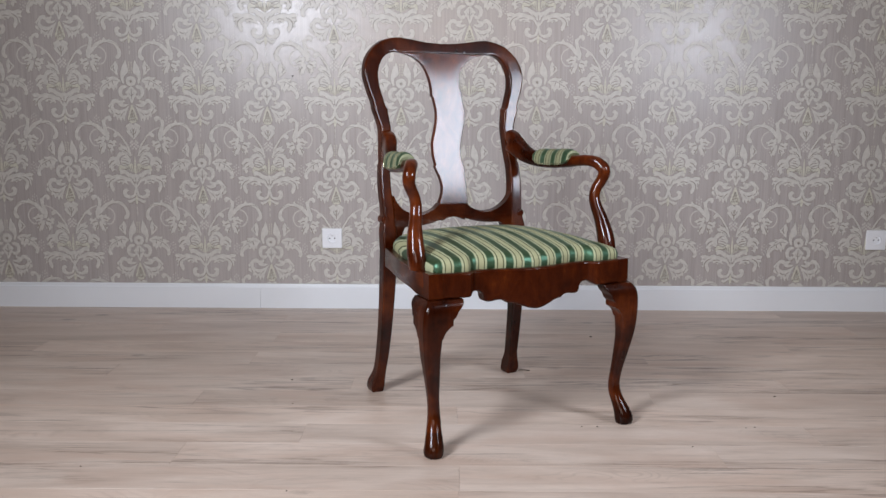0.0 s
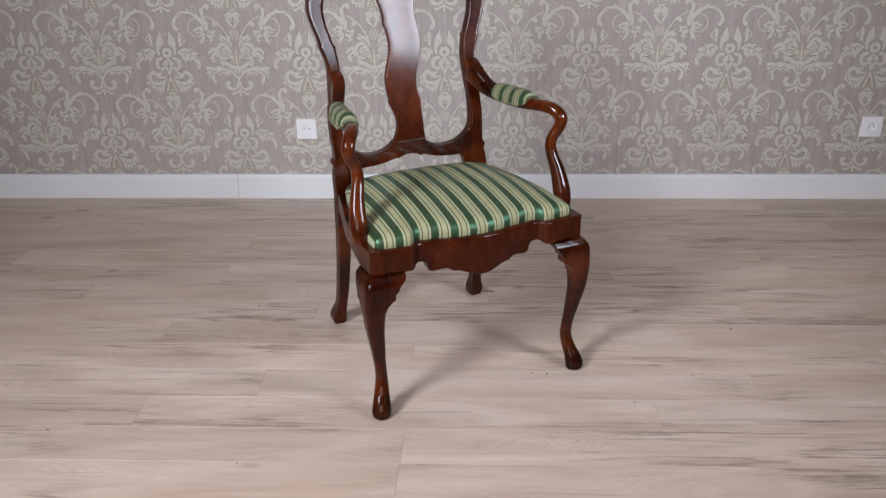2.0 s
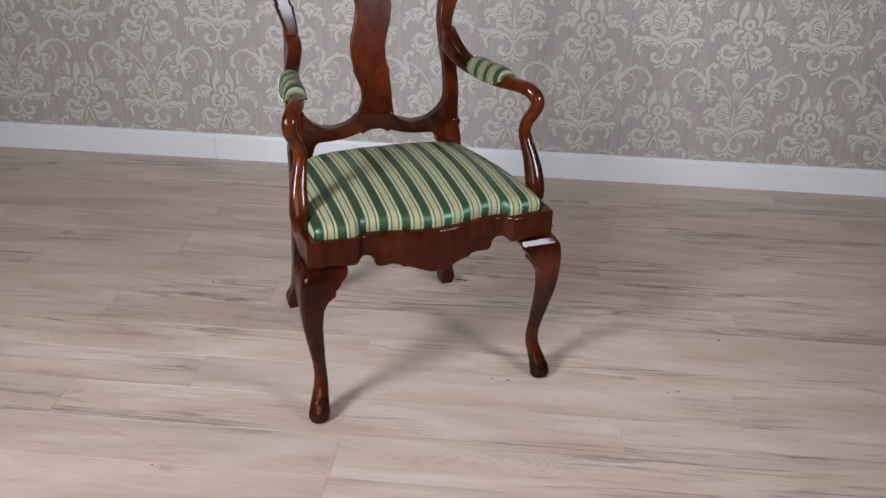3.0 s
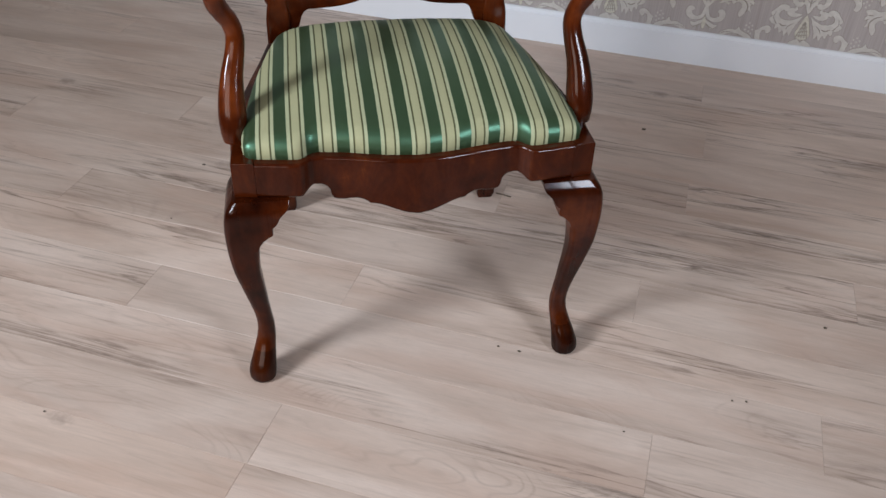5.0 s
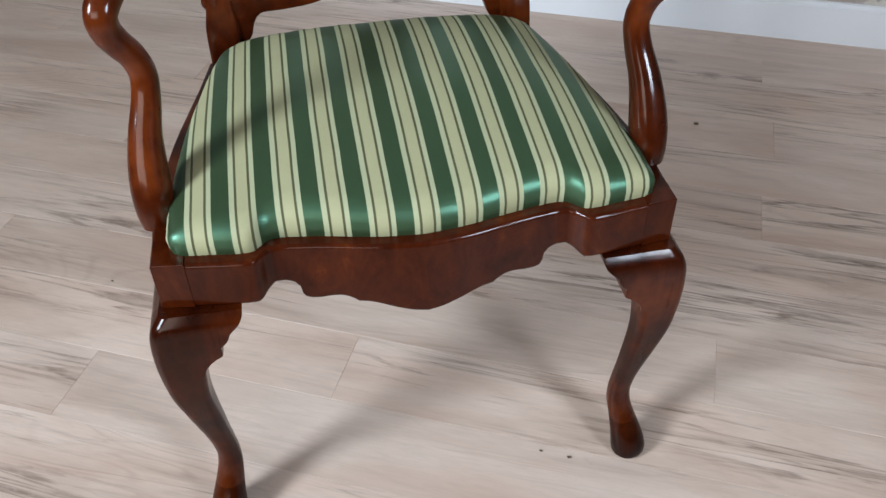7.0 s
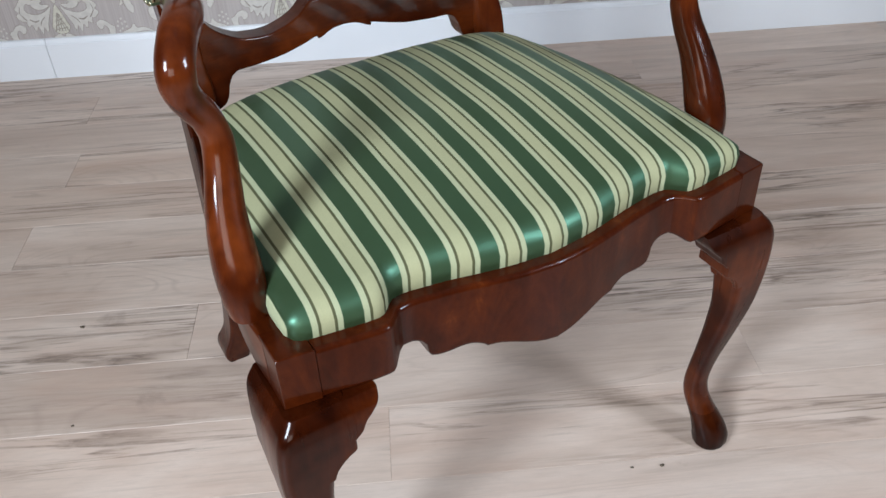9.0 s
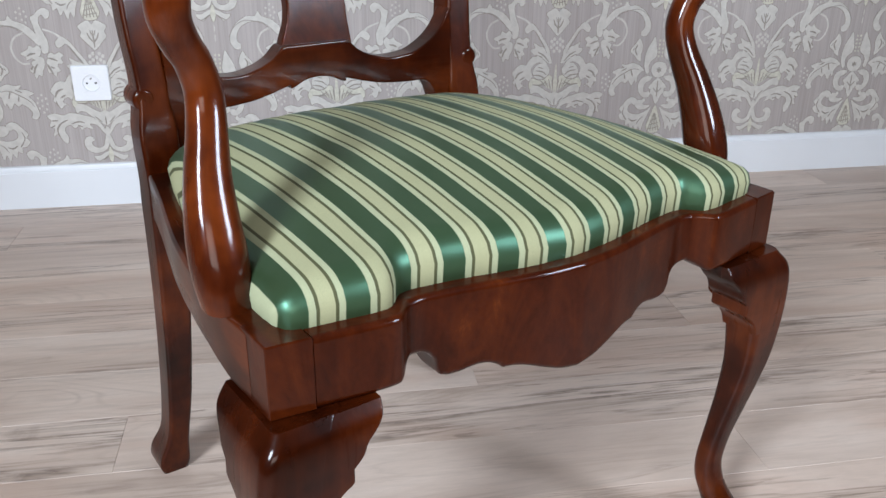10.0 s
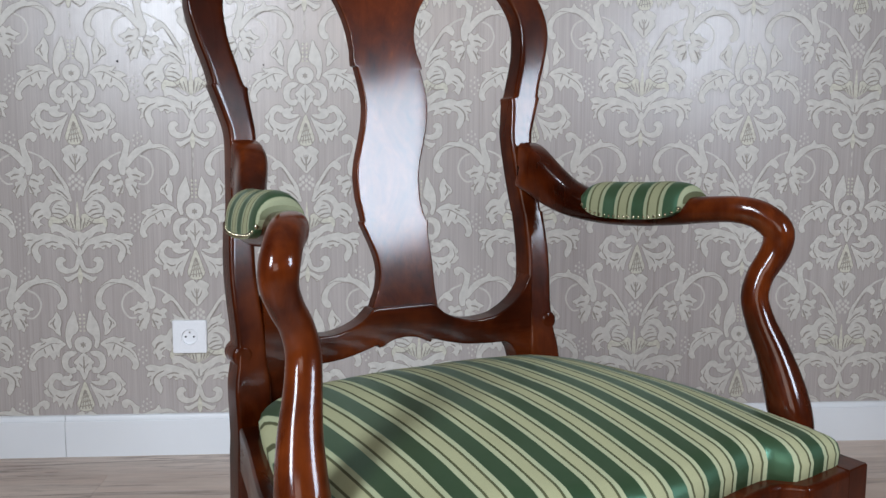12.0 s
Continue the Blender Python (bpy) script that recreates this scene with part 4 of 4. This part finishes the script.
# fronds and beads
shape([(13, -207), (14, -195), (20, -184), (27, -174), (35, -162), (43, -152), (51, -146), (58, -149), (63, -156), (60, -163), (54, -161), (48, -157), (42, -160), (36, -168), (29, -179), (22, -190), (16, -207)])
vein([(18, -196), (30, -176), (42, -157)], 1.0, True)
for u, v in ((5, -172), (10, -176), (0, -178), (6, -182), (11, -186), (0, -188), (5, -193)):
    dot(u, v, 3.3)
# rosette cluster: upper leaf, outer scroll leaf, eye, petals, cup
shape([(9, -217), (14, -201), (20, -193), (27, -189), (34, -187), (45, -181), (41, -190), (50, -193), (44, -201), (36, -202), (38, -207), (25, -209), (15, -217)])
vein([(14, -211), (24, -200), (35, -194)], 2.6, True)
vein([(26, -204), (34, -200)], 2.0, True)
shape([(17, -221), (24, -212), (33, -207), (45, -206), (53, -213), (58, -221), (66, -219), (75, -223), (84, -235), (79, -243), (82, -252), (75, -257), (71, -265), (64, -258), (58, -261), (67, -254), (64, -248), (57, -245), (51, -249), (46, -240),
       (49, -229), (43, -219), (32, -215)])
vein([(60, -228), (69, -232), (74, -241)], 3.4, True)
vein([(57, -238), (66, -243)], 2.8, True)
vein([(74, -248), (72, -256)], 2.4, True)
shape([(13, -227), (20, -220), (31, -218), (40, -224), (44, -233), (41, -242), (31, -246), (21, -243), (14, -236)])
vein([(17, -235), (25, -229), (37, -227)], 2.4, True)
vein([(20, -241), (30, -236), (41, -235)], 2.6, True)
vein([(24, -223), (33, -221)], 1.8, True)
shape([(7, -243), (14, -240), (22, -247), (33, -249), (45, -245), (51, -254), (49, -263), (40, -256), (28, -257), (16, -253), (9, -256)], True)
vein([(16, -247), (28, -253), (42, -252)], 2.4, True)
shape([(0, -270), (8, -273), (18, -268), (29, -261), (42, -257), (48, -264), (46, -273), (40, -270), (31, -272), (22, -280), (12, -288), (4, -294), (0, -296)], both=False)
vein([(0, -291), (0, -277)], 2.2)
vein([(6, -286), (16, -276)], 2.0, True)
for k in range(5):
    leaf((1.5 + 2.6 * k, -268 + 2.2 * k), (2 + 6.2 * k, -238 - 1.2 * k), 5, -1, gold=True)
leaf((0, -268), (0, -214), 9, gold=True, both=False)
for k in range(4):
    vein([(4 + 4.5 * k, -262 + 2 * k), (5 + 7.5 * k, -242 - k)], 1.7, True)
# leaf pair, curls and finial
shape([(2, -312), (6, -300), (12, -290), (21, -283), (32, -279), (57, -273), (70, -277), (84, -273), (97, -277), (91, -285), (95, -294), (87, -299), (91, -311), (82, -307), (79, -316), (71, -326), (67, -315), (72, -305), (69, -296), (60, -293),
       (54, -299), (47, -295), (43, -302), (35, -298), (24, -302), (29, -292), (16, -295), (8, -306)])
vein([(34, -286), (44, -284), (56, -287)], 2.6, True)
vein([(38, -293), (46, -290)], 2.4, True)
vein([(60, -280), (72, -286), (79, -296), (78, -308)], 2.8, True)
vein([(76, -281), (86, -281)], 2.4, True)
vein([(82, -289), (88, -292)], 2.2, True)
shape([(5, -319), (9, -332), (18, -336), (28, -332), (30, -325), (24, -321), (30, -315), (38, -317), (42, -326), (38, -338), (26, -344), (13, -342), (4, -336), (0, -324)])
shape([(2, -342), (10, -345), (20, -350), (29, -350), (25, -356), (17, -360), (13, -356), (6, -350)])
vein([(6, -345), (12, -350), (20, -354)], 1.8, True)
shape([(0, -334), (4, -346), (3, -356), (0, -362)], True, False)
shape([(0, -298), (4, -304), (2.6, -312), (5, -317), (2, -322), (0, -324)], both=False)
leaf((0, -373), (0, -362), 5, both=False)
leaf((0, -389), (0, -376), 5, both=False)
# acanthus pair with its inner scroll and the hatched cone, and the tulip
shape([(9, -70), (18, -77), (33, -83), (47, -82), (56, -76), (56, -67), (50, -61), (45, -64), (40, -60), (40, -54), (48, -50), (58, -53), (66, -63), (73, -71), (68, -78), (74, -84), (66, -93), (59, -94), (58, -104), (51, -100), (47, -112),
       (41, -104), (36, -118), (31, -106), (26, -115), (22, -100), (15, -84)])
vein([(60, -66), (63, -78), (56, -88)], 1.6, True)
vein([(50, -89), (42, -94), (34, -92)], 2.8, True)
vein([(60, -84), (54, -92)], 2.4, True)
vein([(22, -86), (30, -93), (34, -101)], 1.8, True)
shape([(11, -67), (19, -72), (30, -74), (39, -70), (42, -63), (36, -56), (28, -56), (25, -51), (22, -58), (27, -62), (24, -66), (17, -66)])
shape([(0, -67), (6, -80), (12, -98), (15, -108), (9, -118), (0, -120)], True, False)
for k in range(5):
    strip([(-11 + 5.5 * k, -114), (-6 + 3 * k, -98), (-1 + 0.5 * k, -80)], [0.9, 0.8, 0.5], False, False, over=0.0012, slot=2)
for k in range(4):
    strip([(-11.5 + 2.6 * k, -111 + 8 * k), (11.5 - 2.6 * k, -107 + 8 * k)], [0.8, 0.8], False, False, over=0.0012, slot=2)
shape([(0, -127), (6, -121), (13, -123), (23, -130), (18, -138), (21, -146), (14, -154), (6, -163), (0, -168)], both=False)
vein([(0, -162), (0, -134)], 3.4)
vein([(0, -154), (6, -146), (9, -138)], 2.8, True)
vein([(2, -142), (4, -134)], 2.0, True)
# flower: side leaf, bud, petal, volute, drop leaf, heart
shape([(31, 1), (40, 9), (54, 14), (65, 11), (76, 12), (70, 5), (82, 4), (94, -2), (85, -7), (92, -15), (96, -26), (98, -38), (92, -46), (85, -43), (88, -36), (85, -29), (79, -23), (72, -19), (66, -23), (60, -17), (53, -28), (48, -17), (44, -22),
       (42, -9), (35, -2)])
vein([(38, 2), (52, 3), (66, -4), (80, -13), (88, -24)], 2.0, True)
vein([(54, 2), (50, -10)], 3.0, True)
vein([(62, 5), (72, 0)], 2.8, True)
vein([(66, -6), (64, -15)], 2.8, True)
shape([(44, 59), (50, 50), (58, 42), (60, 34), (52, 29), (47, 22), (39, 17), (40, 29), (37, 43)])
vein([(45, 47), (49, 38), (45, 28)], 3.4, True)
vein([(51, 41), (54, 36)], 2.4, True)
shape([(14, 61), (19, 52), (26, 40), (30, 25), (30, 9), (25, -6), (20, -3), (22, 8), (18, 17), (11, 22), (7, 31), (10, 46)])
shape([(12, -13), (21, -11), (30, -13), (37, -20), (39, -31), (36, -42), (28, -50), (18, -51), (14, -46), (17, -40), (24, -42), (28, -37), (28, -29), (24, -22), (17, -19)])
shape([(0, -15), (5, -18), (10, -23), (18, -32), (13, -36), (14, -43), (8, -47), (5, -55), (0, -64)], both=False)
vein([(0, -20), (0, -50)], 3.2)
vein([(0, -42), (8, -33)], 2.4, True)
shape([(0, 15), (9, 12.5), (14.5, 6), (14.5, -3), (9, -11), (0, -14)], both=False)
for k in range(6):
    vein([(0, 0), (5.0 * math.cos(1.047 * k + 0.5), 5.0 * math.sin(1.047 * k + 0.5))], 3.6)
for dv in (25, 32, 39, 46, 53):
    dot(3.4, dv, 2.2, True)
grapes(101, -16, 2.1)
grapes(105, -109, 2.1)

motif_me = bpy.data.meshes.new("wallpaper_motif")
for f in motif_bm.faces:
    f.normal_update()
    if f.normal.y > 0:
        f.normal_flip()
motif_bm.to_mesh(motif_me)
motif_bm.free()
motif_me.materials.append(PRINT)
motif_me.materials.append(GOLD)
motif_me.materials.append(VEIN_AND_SHADE)
motif_cut = {}


def motif_mesh(z):
    """The motif whole, or cut off where it would run past the skirting or the ceiling."""
    if z - 0.54 > 0.09 and z + 0.1 < ROOM_H:
        return motif_me
    key = round(z, 2)
    if key not in motif_cut:
        bm = bmesh.new()
        bm.from_mesh(motif_me)
        for level, way in ((0.09, -1), (ROOM_H - 0.002, 1)):
            bmesh.ops.bisect_plane(bm, geom=bm.verts[:] + bm.edges[:] + bm.faces[:], plane_co=(0, 0, level - z), plane_no=(0, 0, way), clear_outer=True)
        me = bpy.data.meshes.new("wallpaper_motif")
        bm.to_mesh(me)
        bm.free()
        for m in (PRINT, GOLD, VEIN_AND_SHADE):
            me.materials.append(m)
        motif_cut[key] = me
    return motif_cut[key]


for col in range(-6, 12):
    x = -0.6535 + 0.2675 * col - (0.006 if col > 1 else 0.0)
    if x - 0.25 < ROOM_X0 or x + 0.25 > ROOM_X1:
        continue
    for row in range(0, 6):
        z = 0.2690 + 0.633 * row + (0.3165 if col % 2 else 0.0)
        # the lengths of paper hang a little out of step
        z += 0.010 if col > 3 else 0.002 if col >= 0 else -0.011 * (x + 0.65)
        if z - 0.5 < ROOM_H:
            motif = new("wallpaper_motif", motif_mesh(z))
            motif.parent = wall_north
            motif.location = (x, WALL_Y - 0.0002, z)

# ---- floor boards, laid along the papered wall ----
BOARD_W, BOARD_L = 0.1317, 1.28
board_meshes = {}


def board_mesh(length, width):
    key = (round(length, 3), round(width, 4))
    if key not in board_meshes:
        bm = bmesh.new()
        e, g = 0.00035, 0.0001
        loops = [[(sx * (length / 2 - g - d), sy * (width / 2 - g - d), z) for sx, sy in ((1, 1), (-1, 1), (-1, -1), (1, -1))] for z, d in ((-0.002, 0), (-0.0004, 0), (0, e))]
        rings(bm, loops)
        me = bpy.data.meshes.new("floor_board")
        bmesh.ops.recalc_face_normals(bm, faces=bm.faces[:])
        bm.to_mesh(me)
        bm.free()
        me.materials.append(BOARD)
        board_meshes[key] = me
    return board_meshes[key]


SEAMS = {0: 0.09, 1: 0.705, 2: -0.30, 3: 0.09, 4: 0.64, 5: -0.22, 6: 0.30, 7: 0.71, 8: -0.05, 9: -0.545, 10: 0.28, 11: 0.713, 12: 0.10}
rows_rng = random.Random(11)
for r in range(-32, 13):
    y0, y1 = 1.748 + BOARD_W * r, 1.748 + BOARD_W * (r + 1)
    if y1 < ROOM_Y0 or y0 > WALL_Y - 0.01:
        continue
    y0, y1 = max(y0, ROOM_Y0), min(y1, WALL_Y - 0.002)
    seam = SEAMS.get(r, rows_rng.uniform(-0.6, 0.7))
    while seam > ROOM_X0:
        seam -= BOARD_L
    x0 = ROOM_X0
    while x0 < ROOM_X1 - 0.01:
        seam += BOARD_L
        x1 = min(seam, ROOM_X1)
        if x1 - x0 > 0.02:
            board = new("floor_board", board_mesh(x1 - x0, y1 - y0))
            board.parent = floor
            board.location = ((x0 + x1) / 2, (y0 + y1) / 2, 0)
        x0 = x1
